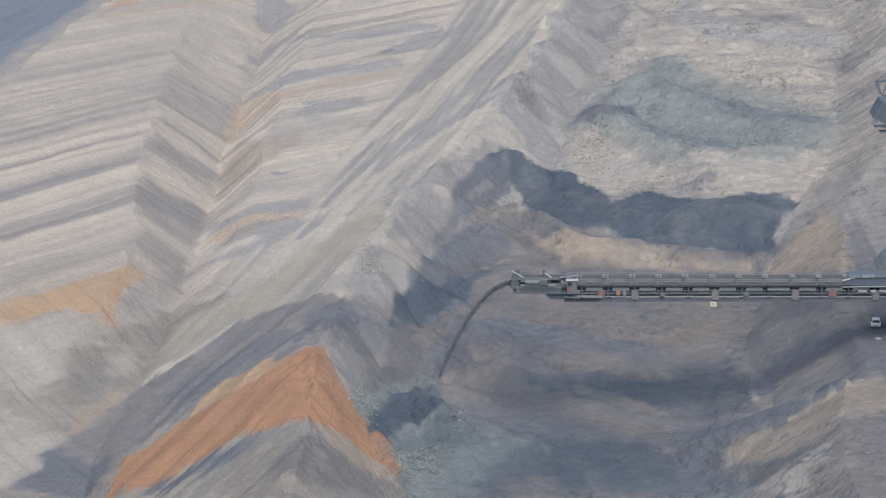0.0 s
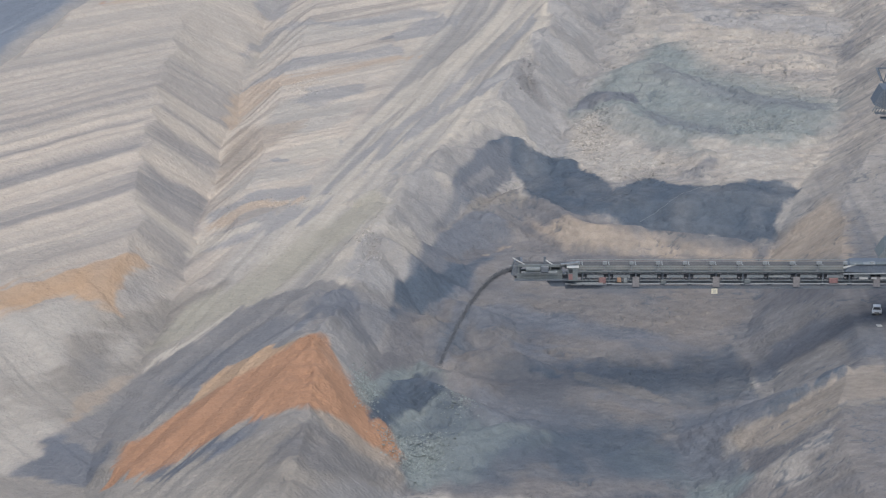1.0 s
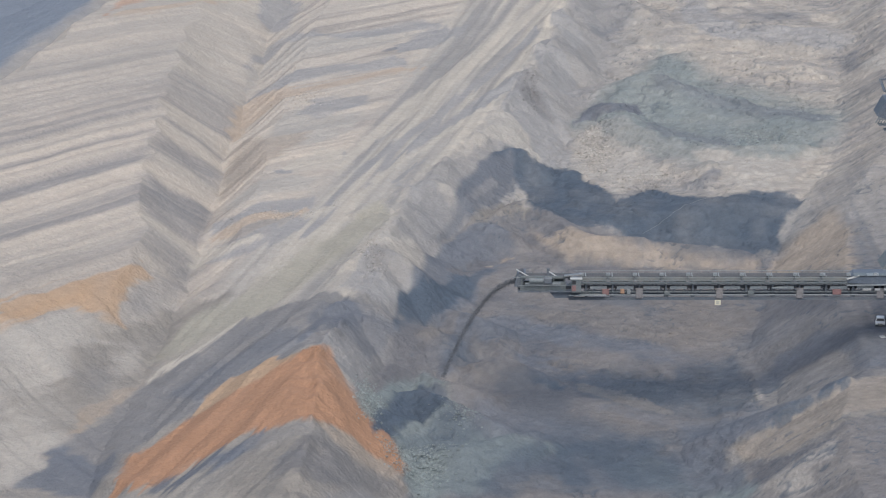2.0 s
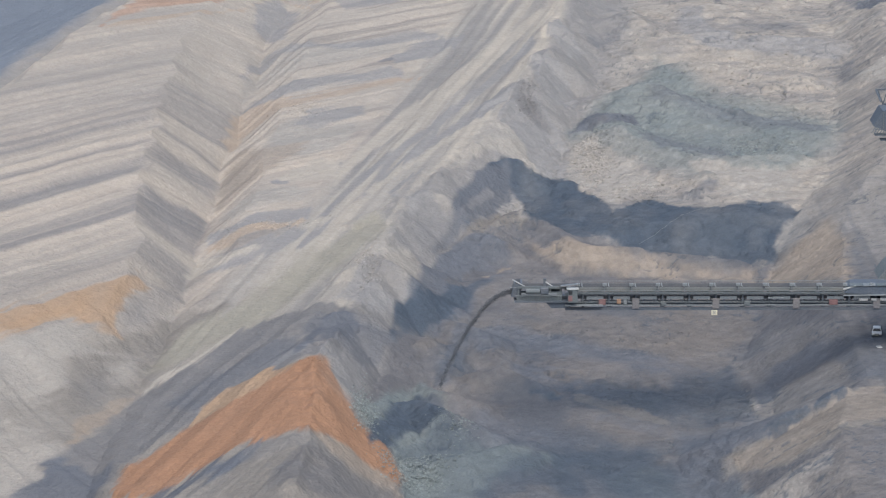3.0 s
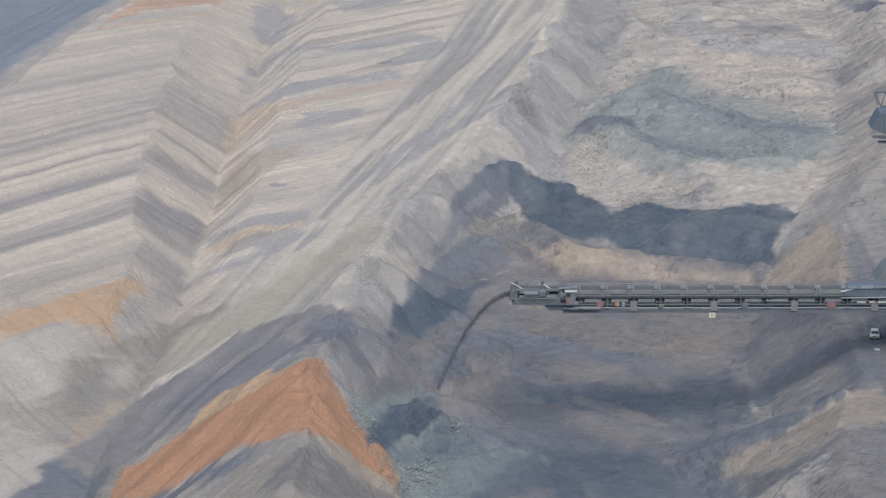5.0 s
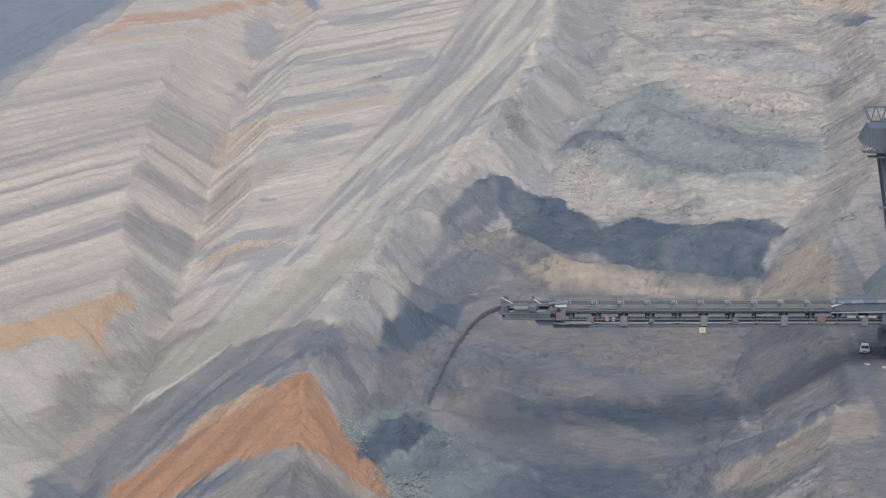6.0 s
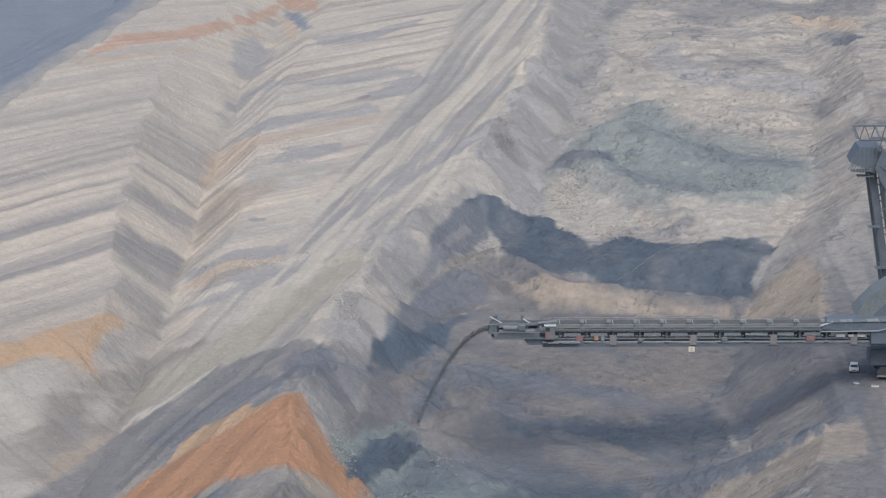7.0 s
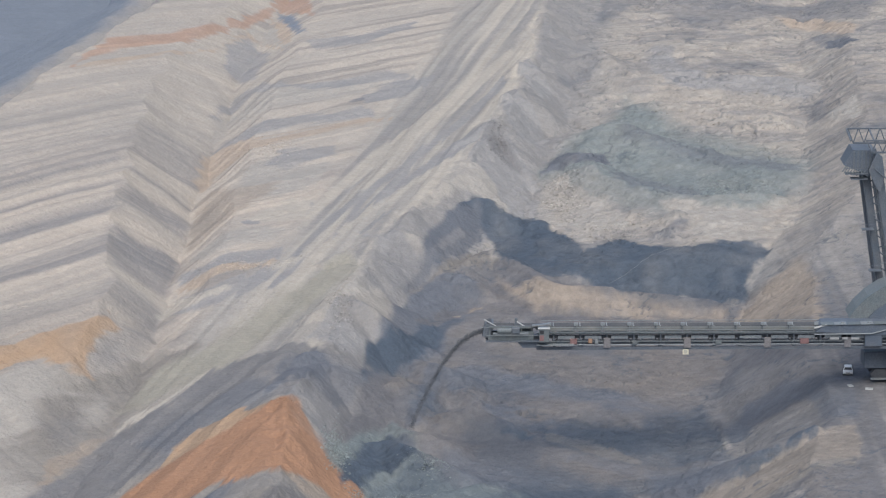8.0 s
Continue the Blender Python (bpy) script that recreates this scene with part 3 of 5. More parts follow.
patch("sand", 1.5, [(28, 772), (32.1, 784), (36.8, 776), (42.5, 765.5), (47.1, 740), (42.4, 741), (36.1, 733.5), (31.8, 744.5), (27.6, 761.5)])
patch("slate", 1.2, [(48.3, 731), (52.8, 737.5), (56, 740.5), (59.2, 743), (57.5, 737), (52.9, 730)], 0.6)
patch("sand", 1.5, [(53.1, 759), (62.2, 751.5), (74, 749), (75.4, 738), (69.7, 728), (58.2, 729.5), (57.7, 739)])
patch("grey", 2, [(61.2, 927), (67.1, 926.5), (67.3, 909), (72.1, 878), (86.2, 880), (98.8, 867), (95.3, 859.5), (78.3, 869), (62.2, 877), (60, 906.5)])
patch("slate", 2.5, [(93.4, 854), (97.3, 853), (98.3, 832.5), (95.8, 827), (93.5, 842)], 0.5)
patch("slate", 2, [(35, 893.5), (39.3, 894), (46.8, 903.5), (49.9, 907), (46.6, 899), (38.7, 880.5), (35.8, 879)], 0.5)
patch("slate", 1.2, [(105.8, 918), (111.2, 915), (112.8, 907), (108.1, 900.5), (105.4, 908)])
patch("sand", 1.2, [(96.3, 832), (104.4, 836), (103.1, 812), (98.8, 819.5)])
patch("tan", 2.5, [(63.1, 689.5), (68.7, 691), (76.9, 685), (79.2, 686.5), (75.5, 652.5)])
patch("rust", 1.2, [(-83.7, 871), (-82.3, 889.5), (-78.6, 913), (-63.7, 928), (-50.2, 951), (-42.6, 987), (-37.5, 1017.5), (-30.2, 1017.5), (-27.5, 976.5), (-32.5, 988.5), (-38.4, 999), (-44.6, 961), (-52.5, 938), (-62.6, 911.5), (-73.2, 899.5), (-80.8, 888)])
patch("buff", 1.0, [(-83.3, 866), (-79.4, 880), (-71, 889), (-58.1, 908.5), (-49.4, 934.5), (-44.4, 957), (-41.6, 960), (-36.5, 947), (-34.5, 933), (-41.3, 952.5), (-45.5, 946.5), (-54.3, 917.5), (-66.6, 886.5), (-76.7, 873.5)])
patch("sand", 1.0, [(-44.5, 957.5), (-39, 972), (-32.6, 967.5), (-33.8, 934), (-38, 946.5)])
patch("buff", 1.0, [(-39.5, 986.5), (-32.6, 967.5), (-32.6, 942), (-34.8, 940.5), (-37.1, 964)])
patch("clay", 1.5, [(-38.4, 999), (-33.2, 985), (-29.1, 952), (-31.4, 952.5), (-36.1, 977.5)])
patch("grey", 1.5, [(-49.4, 934.5), (-44.1, 950), (-37.5, 933), (-40.7, 903), (-43.5, 901), (-48.3, 912.5)])
patch("grey", 1.0, [(-28.7, 939), (-13.9, 946), (0.3, 961), (-0.4, 953), (-12.3, 936), (-25.5, 927.5)])
patch("slate", 3, [(48.4, 962), (53.6, 989.5), (62.7, 997.5), (128.9, 974), (118.7, 938.5), (107.1, 954.5), (99.3, 967), (83.3, 960), (83.9, 949), (73.7, 953.5), (68.5, 966), (60.1, 979.5), (54.6, 965)], 0.55)
patch("buff", 1.5, [(97.6, 965.5), (107.4, 957), (116, 928.5), (113.2, 917.5), (106.1, 945.5), (98.2, 956)])
patch("slate", 1.5, [(104.6, 938), (110.6, 919.5), (112.8, 908), (106.9, 900.5), (104.2, 914.5)], 0.5)
patch("coal", 2, [(5.1, 562.5), (7, 569), (10.8, 573.5), (15.7, 581), (20.4, 579.5), (23.9, 570.5), (24.5, 562.5), (10.6, 559.5)], 0.7)
patch("coal", 1.5, [(-8, 579), (-2.4, 587), (1.5, 588), (6.3, 588), (4.3, 583.5), (-1.4, 572.5), (-5.1, 569.5), (-6.5, 572.5)], 0.5)
patch("brown", 2, [(-20.3, 552), (-14.9, 552.5), (-7.7, 558), (-19.6, 530.5), (-27.4, 531), (-25.3, 543)], 0.6)
patch("slate", 3, [(0.5, 605), (8.4, 601.5), (17.2, 599.5), (26.6, 590.5), (20.6, 585.5), (10.9, 579.5), (3.4, 587)], 0.8)
patch("dun", 1.2, [(-1, 697.5), (1.8, 706.5), (5.8, 713.5), (11.3, 730.5), (15.5, 721), (14, 719), (8.9, 713.5), (5.8, 710.5), (1.8, 705)], 0.7)
patch("brown", 1.5, [(25.1, 602.5), (30.8, 598.5), (38.3, 592.5), (42.5, 584), (43.9, 576.5), (38, 587.5), (30.6, 592.5)], 0.5)
patch("green", 2, [(-7.8, 562), (-2.3, 571.5), (4.3, 584.5), (11, 581.5), (13.8, 581), (9, 573), (5.1, 566.5), (3.3, 563), (-5.9, 559)], 0.6)
patch("green", 2, [(25.9, 574), (34.7, 579), (42.7, 572.5), (46.8, 565), (47.2, 558.5), (29.1, 562.5)], 0.5)
patch("sand", 2, [(-75.7, 591.5), (-69.7, 589), (-63.1, 581), (-68.3, 576), (-66.9, 571), (-71.3, 564.5), (-72.8, 565.5)], 0.5)
patch("slate", 1.2, [(38.6, 597.5), (46.4, 598), (53.4, 600.5), (57.9, 576), (52, 572.5), (47, 573.5), (41.8, 586.5)], 0.6)
patch("coal", 3, [(16.7, 583.5), (30.3, 588), (42.9, 576), (47, 567.5), (48, 557), (19.9, 562.5)], 0.6)
patch("sand", 3, [(-79.9, 620), (-73.1, 622.5), (-68.4, 626), (-64.2, 623.5), (-66.4, 614.5), (-66.4, 605), (-72.4, 596.5), (-76.9, 594)], 0.6)
patch("tan", 1, [(46.9, 572.5), (51.5, 572.5), (57.8, 575), (65.4, 577), (67.4, 578.5), (74.3, 582), (72.2, 564.5), (64.5, 560), (56, 556), (51.3, 564)], 0.5)
patch("sand", 2.5, [(-79.6, 617.5), (-73.2, 623), (-68.7, 628), (-61.4, 626), (-58.9, 626), (-63.6, 616.5), (-71.9, 610.5), (-78.4, 606.5)], 0.7)
patch("coal", 1.2, [(-12.5, 569), (-13.1, 573), (-8.2, 598.5), (-4.4, 609), (0.1, 606), (-1.4, 592), (-6.2, 585.5), (-8.9, 578)], 0.85)
patch("ash", 2, [(-18.4, 614.5), (-14.8, 630.5), (-9.6, 630), (-10.6, 622.5), (-14.1, 600.5), (-17.2, 605.5)], 0.5)
patch("coal", 1.5, [(16.4, 721.5), (22.4, 730), (31.9, 718), (39.1, 710.5), (29.4, 713.5), (20.3, 716.5)])
patch("slate", 2, [(39.1, 589.5), (48, 592.5), (51.7, 581), (47.6, 573), (45.4, 573.5), (47.8, 565.5), (49.6, 555), (47, 556), (37.7, 567.5)], 0.8)
patch("slate", 1, [(25.4, 608.5), (32.1, 605), (40.6, 599), (38.5, 595.5), (30.9, 599.5), (26.2, 603.5)], 0.7)
patch("coal", 1.5, [(25.3, 727), (32, 721), (39.8, 714.5), (41.9, 710), (34.5, 711.5), (28.4, 716)])
patch("ash", 2, [(-4.9, 719), (-0.5, 719), (3.6, 716), (1.6, 707.5), (-2.1, 693.5), (-5.1, 680.5), (-5.9, 696), (-6.9, 709)], 0.5)
patch("dun", 2, [(-14.5, 670.5), (-10.3, 680), (-5.5, 688.5), (-4.3, 674), (-8.9, 652.5), (-13.1, 651)], 0.35)
patch("sand", 2, [(32.2, 786), (38.5, 791), (43, 777), (51, 765.5), (71.8, 751), (80, 761), (79.1, 752), (54.5, 744.5), (38.9, 768.5)], 0.35)
patch("coal", 1.0, [(-12.4, 570), (-12.9, 573.5), (-8.1, 598.5), (-4.2, 608.5), (0.1, 606), (-1.4, 592), (-6.2, 585.5), (-8.9, 578)])
patch("coal", 0.6, [(47.3, 574), (51.6, 574), (57.9, 576), (61.7, 577), (68, 591.5), (67, 578), (61.5, 575.5), (57.3, 575), (52, 572.5), (48.2, 572)], 0.75)
patch("sand", 0.8, [(-76.1, 586.5), (-69, 582.5), (-64.4, 579.5), (-67.9, 576), (-66.5, 571.5), (-71.5, 564), (-73.2, 561.5)], 0.7)
# -- end patches --


def inside_distance(x, y, poly):
    """Signed distance to a closed outline, positive inside."""
    best, inside = np.full(x.shape, 1e9), np.zeros(x.shape, bool)
    for (x0, y0), (x1, y1) in zip(poly, poly[1:] + poly[:1]):
        dx, dy = x1 - x0, y1 - y0
        u = np.clip(((x - x0) * dx + (y - y0) * dy) / (dx * dx + dy * dy + 1e-9), 0, 1)
        best = np.minimum(best, np.hypot(x - x0 - u * dx, y - y0 - u * dy))
        if y0 != y1:
            inside ^= ((y0 > y) != (y1 > y)) & (x < x0 + (y - y0) * dx / dy)
    return np.where(inside, best, -best)


def mix(c, name, w):
    return c + (np.array(SOILS[name]) - c) * np.clip(w, 0, 1)[..., None]


# Layers of the left dump, by layer coordinate: how much dark clay each holds, on its long side and on its short face.
LONG_SIDE = np.array([
    (640, .3), (650, .25), (656, .5), (660, .3), (663, .45), (666, .12), (674, .12), (677, .28), (680, .1), (686, .1), (687.5, .75), (692, .75), (694, .3),
    (698, .55), (702, .22), (707, .1), (711, .24), (714, .12), (717, .2), (719, .75), (729, .72), (732, .35), (735, .12), (745, .12), (746.5, .65),
    (748.5, .6), (750, .12), (765, .12), (767.5, .7), (770, .45), (776, .62), (783, .45), (788, .36), (796, .42), (802, .2), (812, .22), (828, .4),
    (833, .22), (850, .3), (862, .2), (890, .28)]).T
SHORT_FACE = np.array([
    (655, .3), (661, .55), (670, .55), (674, .25), (677, .1), (681, .1), (684, .6), (692, .7), (702, .85), (708, .8), (711, .2), (720, .1), (726, .2),
    (729, .6), (744, .65), (747, .12), (755, .12), (758, .6), (762, .12), (773, .1), (776, .62), (792, .42), (805, .45), (812, .3), (830, .15), (860, .15)]).T


def soil_colour(x, y):
    sx, sy = x + 0.35 * fbm(x / 12, y / 40, 13, 3), y + 1.0 * fbm(x / 12, y / 40, 19, 3)
    left, main, back = layers(sx, sy)
    xc, xt = line_x("crest of main dump", y), line_x("toe of main dump", y)
    c = np.zeros(x.shape + (3,)) + np.array(SOILS["sand"])
    # left dump: broad pale layers, thin grey ones
    in_left = (1 - smooth(-3, 3, x - xt)) * smooth(590, 640, y)
    c = mix(c, "peach", in_left * (0.75 + 0.25 * fbm(left / 9, x / 90, 51, 3)) * (1 - 0.3 * smooth(760, 830, y)))
    wavy = left + 2.2 * value_noise(x / 25, left / 60, 59) + 0.5 * value_noise(x / 7, left / 9, 60)
    xs, xtr = line_x("shoulder of left dump", y), line_x("trench", y)
    on_face = smooth(-3, 3, x - xs)
    dark = np.interp(wavy, *LONG_SIDE) * (1 - on_face) + np.interp(wavy, *SHORT_FACE) * on_face
    dark = dark * (1 - 0.25 * smooth(790, 850, y))
    dark = dark + (1 - 0.4 * smooth(790, 850, y)) * (0.10 * value_noise(left / 1.6, x / 45, 55) + 0.09 * value_noise(left / 0.7, x / 30, 58)) + 0.05 * value_noise(left / 5, x / 20, 56)
    c = mix(c, "slate", in_left * 0.8 * np.clip(dark - 0.05, 0, 1) * (1 - 0.8 * smooth(-1, 2, x - xtr)))
    c = mix(c, "brown", in_left * 0.35 * smooth(0.15, 0.6, fbm(left / 6, x / 60, 57, 3)) * smooth(-49, -45, x))
    # main dump: layers along its length, rilled face towards the pit
    in_main = smooth(-4, 3, x - xt) * (1 - smooth(10, 20, x - xc))
    flank = 1 - smooth(-2, 1.5, x - xc)
    c = mix(c, "pale", in_main * flank * 0.9 * smooth(-0.2, 0.4, value_noise(main / 4.2, y / 170, 61) + 0.4 * value_noise(main / 1.4, y / 80, 62)))
    c = mix(c, "slate", in_main * flank * 0.36 * smooth(0.1, 0.8, value_noise(main / 2.6, y / 140, 163) + 0.5 * value_noise(main / 1.1, y / 50, 64)))
    c = c * (1 + in_main * flank * (0.05 * value_noise(main / 0.5, y / 45, 164) + 0.05 * value_noise(main / 1.1, y / 70, 166)))[..., None]
    # pit-side face greyed and darkened: its shaded side is put into the colour
    c = mix(c, "grey", in_main * (1 - flank) * (0.7 + 0.12 * value_noise(back / 5, x / 14, 65) + 0.08 * value_noise(back / 1.2, x / 9, 165)))
    c = mix(c, "pale", in_main * (1 - flank) * 0.25 * smooth(0.0, 0.9, value_noise(back / 12, x / 30, 66)))
    c = mix(c, "ash", in_main * (1 - flank) * (0.4 + 0.3 * (1 - smooth(610, 660, y))))
    c = mix(c, "slate", in_main * (1 - flank) * 0.2 * smooth(0.2, 0.8, value_noise(back / 7, x / 9, 67)))
    # bare slope below the left dump, streaked down its fall
    slope_left = (1 - smooth(-52, -46, x)) * (1 - smooth(600, 640, y))
    fall = y + 1.43 * x
    c = mix(c, "grey", slope_left * (0.45 + 0.5 * value_noise(fall / 5, x / 16, 68)))
    c = mix(c, "pale", slope_left * 0.6 * smooth(0.1, 0.6, value_noise(fall / 8, x / 22, 69) + 0.3 * value_noise(fall / 1.8, x / 8, 70)))
    # driven bench on the right, with wheel tracks
    xb = line_x("foot of bench", y)
    bench = smooth(0, 5, x - xb) * (1 - smooth(820, 900, y))
    c = mix(c, "brown", bench * 0.9 * (1 - 0.55 * smooth(640, 720, y)))
    c = mix(c, "tan", 0.18 * bench * (1 - smooth(574, 580, y)) * (1 - smooth(64, 72, x)))
    tracks = value_noise(x / 1.1 + 0.5 * fbm(x / 9, y / 40, 77, 2), y / 45, 78)
    c = mix(c, "slate", bench * smooth(68, 74, x) * 0.3 * smooth(0.15, 0.6, tracks))
    c = mix(c, "sand", bench * smooth(68, 74, x) * 0.22 * smooth(0.2, 0.7, -tracks))
    bank = smooth(-3, 3, x - xb) * (1 - smooth(-1, 3, x - line_x("edge of bench", y)))
    down = value_noise(y / 4 + 0.1 * x, x / 16, 148) + 0.5 * value_noise(y / 1.3 + 0.2 * x, x / 9, 149)
    c = mix(c, "slate", bank * 0.22 * smooth(0.1, 0.9, down))
    c = mix(c, "sand", bank * 0.25 * smooth(0.1, 0.9, -down))
    # near slopes darkened with dun: vignetting and haze put into the colour
    c = mix(c, "dun", 0.75 * (1 - smooth(570, 690, y)) * (1 - smooth(0, 8, x - xc)))
    # far right heaps
    in_right = smooth(4, 14, x - line_x("foot in the pit", y)) * smooth(700, 730, y)
    c = mix(c, "tan", 0.25 * in_right)
    c = mix(c, "slate", in_right * 0.4 * smooth(0.1, 0.8, fbm(x / 24, y / 22, 71, 5, 0.6)))
    c = mix(c, "pale", in_right * 0.3 * smooth(0.2, 0.8, fbm(x / 9, y / 7, 73, 4, 0.6)))
    c = mix(c, "slate", in_right * 0.34 * smooth(0.1, 0.7, fbm(x / 14, y / 4, 171, 4, 0.6)))
    c = mix(c, "peach", in_right * 0.3 * smooth(0.2, 0.8, fbm(x / 10, y / 3.5, 173, 3, 0.6)))
    floor = smooth(2, 8, x - line_x("foot in the pit", y)) * (1 - in_right) * (1 - bench)
    shade = fbm(x / 16, y / 14, 75, 5, 0.6)
    on_dump = 1 - smooth(4, 10, x - xc)
    streak = 1.1 * value_noise(main / 1.3, y / 30, 81) + 0.5 * value_noise(main / 0.5, y / 18, 82)
    bank = 1 - smooth(-6, 0, x - xt)
    streak = streak * (1 - bank) + bank * (0.9 * value_noise(left / 2.2, x / 12, 87) + 0.4 * value_noise(left / 0.9, x / 8, 88))
    ragged = 0.8 * fbm(x / 3.5, y / 7, 83, 5, 0.6)
    for name, edge, poly, much in SOIL_PATCHES:
        px, py = [p[0] for p in poly], [p[1] for p in poly]
        near = (x > min(px) - 15) & (x < max(px) + 15) & (y > min(py) - 25) & (y < max(py) + 25)
        d = inside_distance(x[near], y[near] / 2.0, [(p[0], p[1] / 2.0) for p in poly])
        d = d + (streak * on_dump + ragged * (1 - on_dump))[near]
        c[near] = mix(c[near], name, much * smooth(-0.55 * edge, 0.55 * edge, d) * (0.92 + 0.10 * value_noise(x[near] / 3, y[near] / 6, 85) + 0.12 * value_noise(x[near] / 9, y[near] / 14, 86)))
    pit = smooth(8, 14, x - xc)
    c = c * (1 + pit * (0.07 * fbm(x / 2.2, y / 2.4, 151, 3) + 0.09 * fbm(x / 1.1, y / 0.9, 153, 2)))[..., None]
    # crack shade put into the colour: dark lines along each scarp
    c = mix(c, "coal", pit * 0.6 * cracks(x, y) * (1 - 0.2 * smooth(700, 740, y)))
    c = mix(c, "coal", floor * 0.38 * smooth(0.05, 0.8, shade))
    c = mix(c, "tan", floor * 0.15 * smooth(0.2, 0.8, -shade))
    # the old cut beyond the dump's rim, its distance haze put into bluish clay
    beyond = line_x("rim of left dump", y) - x
    c = mix(c, "grey", 0.8 * smooth(4, 9, beyond) * smooth(700, 760, y))
    c = mix(c, "clay", smooth(13, 22, beyond + 3 * fbm(x / 9, y / 20, 91, 3)) * smooth(700, 760, y))
    return c


# ---------------------------------------------------------------- materials
def nodes_of(name):
    m = bpy.data.materials.new(name)
    m.use_nodes = True
    return m, m.node_tree.nodes, m.node_tree.links, m.node_tree.nodes["Principled BSDF"]


def soil_material():
    m, n, l, b = nodes_of("spoil")
    att = n.new("ShaderNodeAttribute")
    att.attribute_name = "soil"
    geo = n.new("ShaderNodeTexCoord")
    last = att.outputs["Color"]
    for scale, low, high in ((0.12, 0.95, 1.05), (0.7, 0.94, 1.06), (3.0, 0.94, 1.06)):
        tex = n.new("ShaderNodeTexNoise")
        tex.inputs["Scale"].default_value, tex.inputs["Detail"].default_value = scale, 4
        l.new(geo.outputs["Object"], tex.inputs["Vector"])
        ramp = n.new("ShaderNodeMapRange")
        ramp.inputs["From Min"].default_value, ramp.inputs["From Max"].default_value = 0.3, 0.7
        ramp.inputs["To Min"].default_value, ramp.inputs["To Max"].default_value = low, high
        l.new(tex.outputs["Fac"], ramp.inputs["Value"])
        mul = n.new("ShaderNodeVectorMath")
        mul.operation = "SCALE"
        l.new(last, mul.inputs[0])
        l.new(ramp.outputs["Result"], mul.inputs["Scale"])
        last = mul.outputs["Vector"]
    l.new(last, b.inputs["Base Color"])
    b.inputs["Roughness"].default_value = 0.95
    b.inputs["Specular IOR Level"].default_value = 0.2
    tex = n.new("ShaderNodeTexNoise")
    tex.inputs["Scale"].default_value, tex.inputs["Detail"].default_value = 1.2, 6
    l.new(geo.outputs["Object"], tex.inputs["Vector"])
    bump = n.new("ShaderNodeBump")
    bump.inputs["Strength"].default_value, bump.inputs["Distance"].default_value = 0.95, 0.5
    l.new(tex.outputs["Fac"], bump.inputs["Height"])
    l.new(bump.outputs["Normal"], b.inputs["Normal"])
    return m


SPOIL = soil_material()


# ---------------------------------------------------------------- ground
def grid_lines(lo, hi, step, far):
    """Even lines from lo to hi, then ever wider ones out to far on both sides."""
    mid = list(np.arange(lo, hi, step))
    up, down, w = [hi], [lo - step], step
    while up[-1] < far:
        w *= 1.35
        up.append(up[-1] + w)
    w = step
    while down[-1] > -far:
        w *= 1.35
        down.append(down[-1] - w)
    return np.array(down[::-1] + mid + up)


def whole_height(x, y):
    """The dumps in the pit, and round them the rim on which the camera stands."""
    z = height(x, np.clip(y, 400, 1200))
    near = np.clip((y - 4) / 330, 0, 1)
    z = (EYE_Z - 1.7) * (1 - near) + z * near
    far = smooth(1250, 2200, np.maximum(y, np.abs(x) * 1.6 + 900))
    return z * (1 - far) + far * 12.0


def build_ground():
    gx, gy = grid_lines(-112, 122, 0.3, 4200), grid_lines(498, 1075, 0.5, 4200)
    gy = np.sort(np.concatenate([gy, np.arange(-20.2, 60, 4)]))
    x, y = np.meshgrid(gx, gy)
    z = whole_height(x, y)
    ny, nx = x.shape
    me = bpy.data.meshes.new("ground")
    i = np.arange(ny * nx).reshape(ny, nx)
    quads = np.stack([i[:-1, :-1], i[:-1, 1:], i[1:, 1:], i[1:, :-1]], -1).reshape(-1, 4)
    me.vertices.add(ny * nx)
    me.vertices.foreach_set("co", np.stack([x, y, z], -1).astype(np.float32).ravel())
    me.loops.add(quads.size)
    me.loops.foreach_set("vertex_index", quads.astype(np.int32).ravel())
    me.polygons.add(len(quads))
    me.polygons.foreach_set("loop_start", np.arange(0, quads.size, 4, dtype=np.int32))
    me.polygons.foreach_set("use_smooth", np.ones(len(quads), bool))
    me.update(calc_edges=True)
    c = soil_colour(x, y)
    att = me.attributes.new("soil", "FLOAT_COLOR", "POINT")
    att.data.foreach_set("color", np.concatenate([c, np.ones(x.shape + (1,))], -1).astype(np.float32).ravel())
    me.materials.append(SPOIL)
    return tagged(new("ground", me), "striped sand, clay and coal spoil dumps of an open pit", "ground", kind="structure")


ground = build_ground()
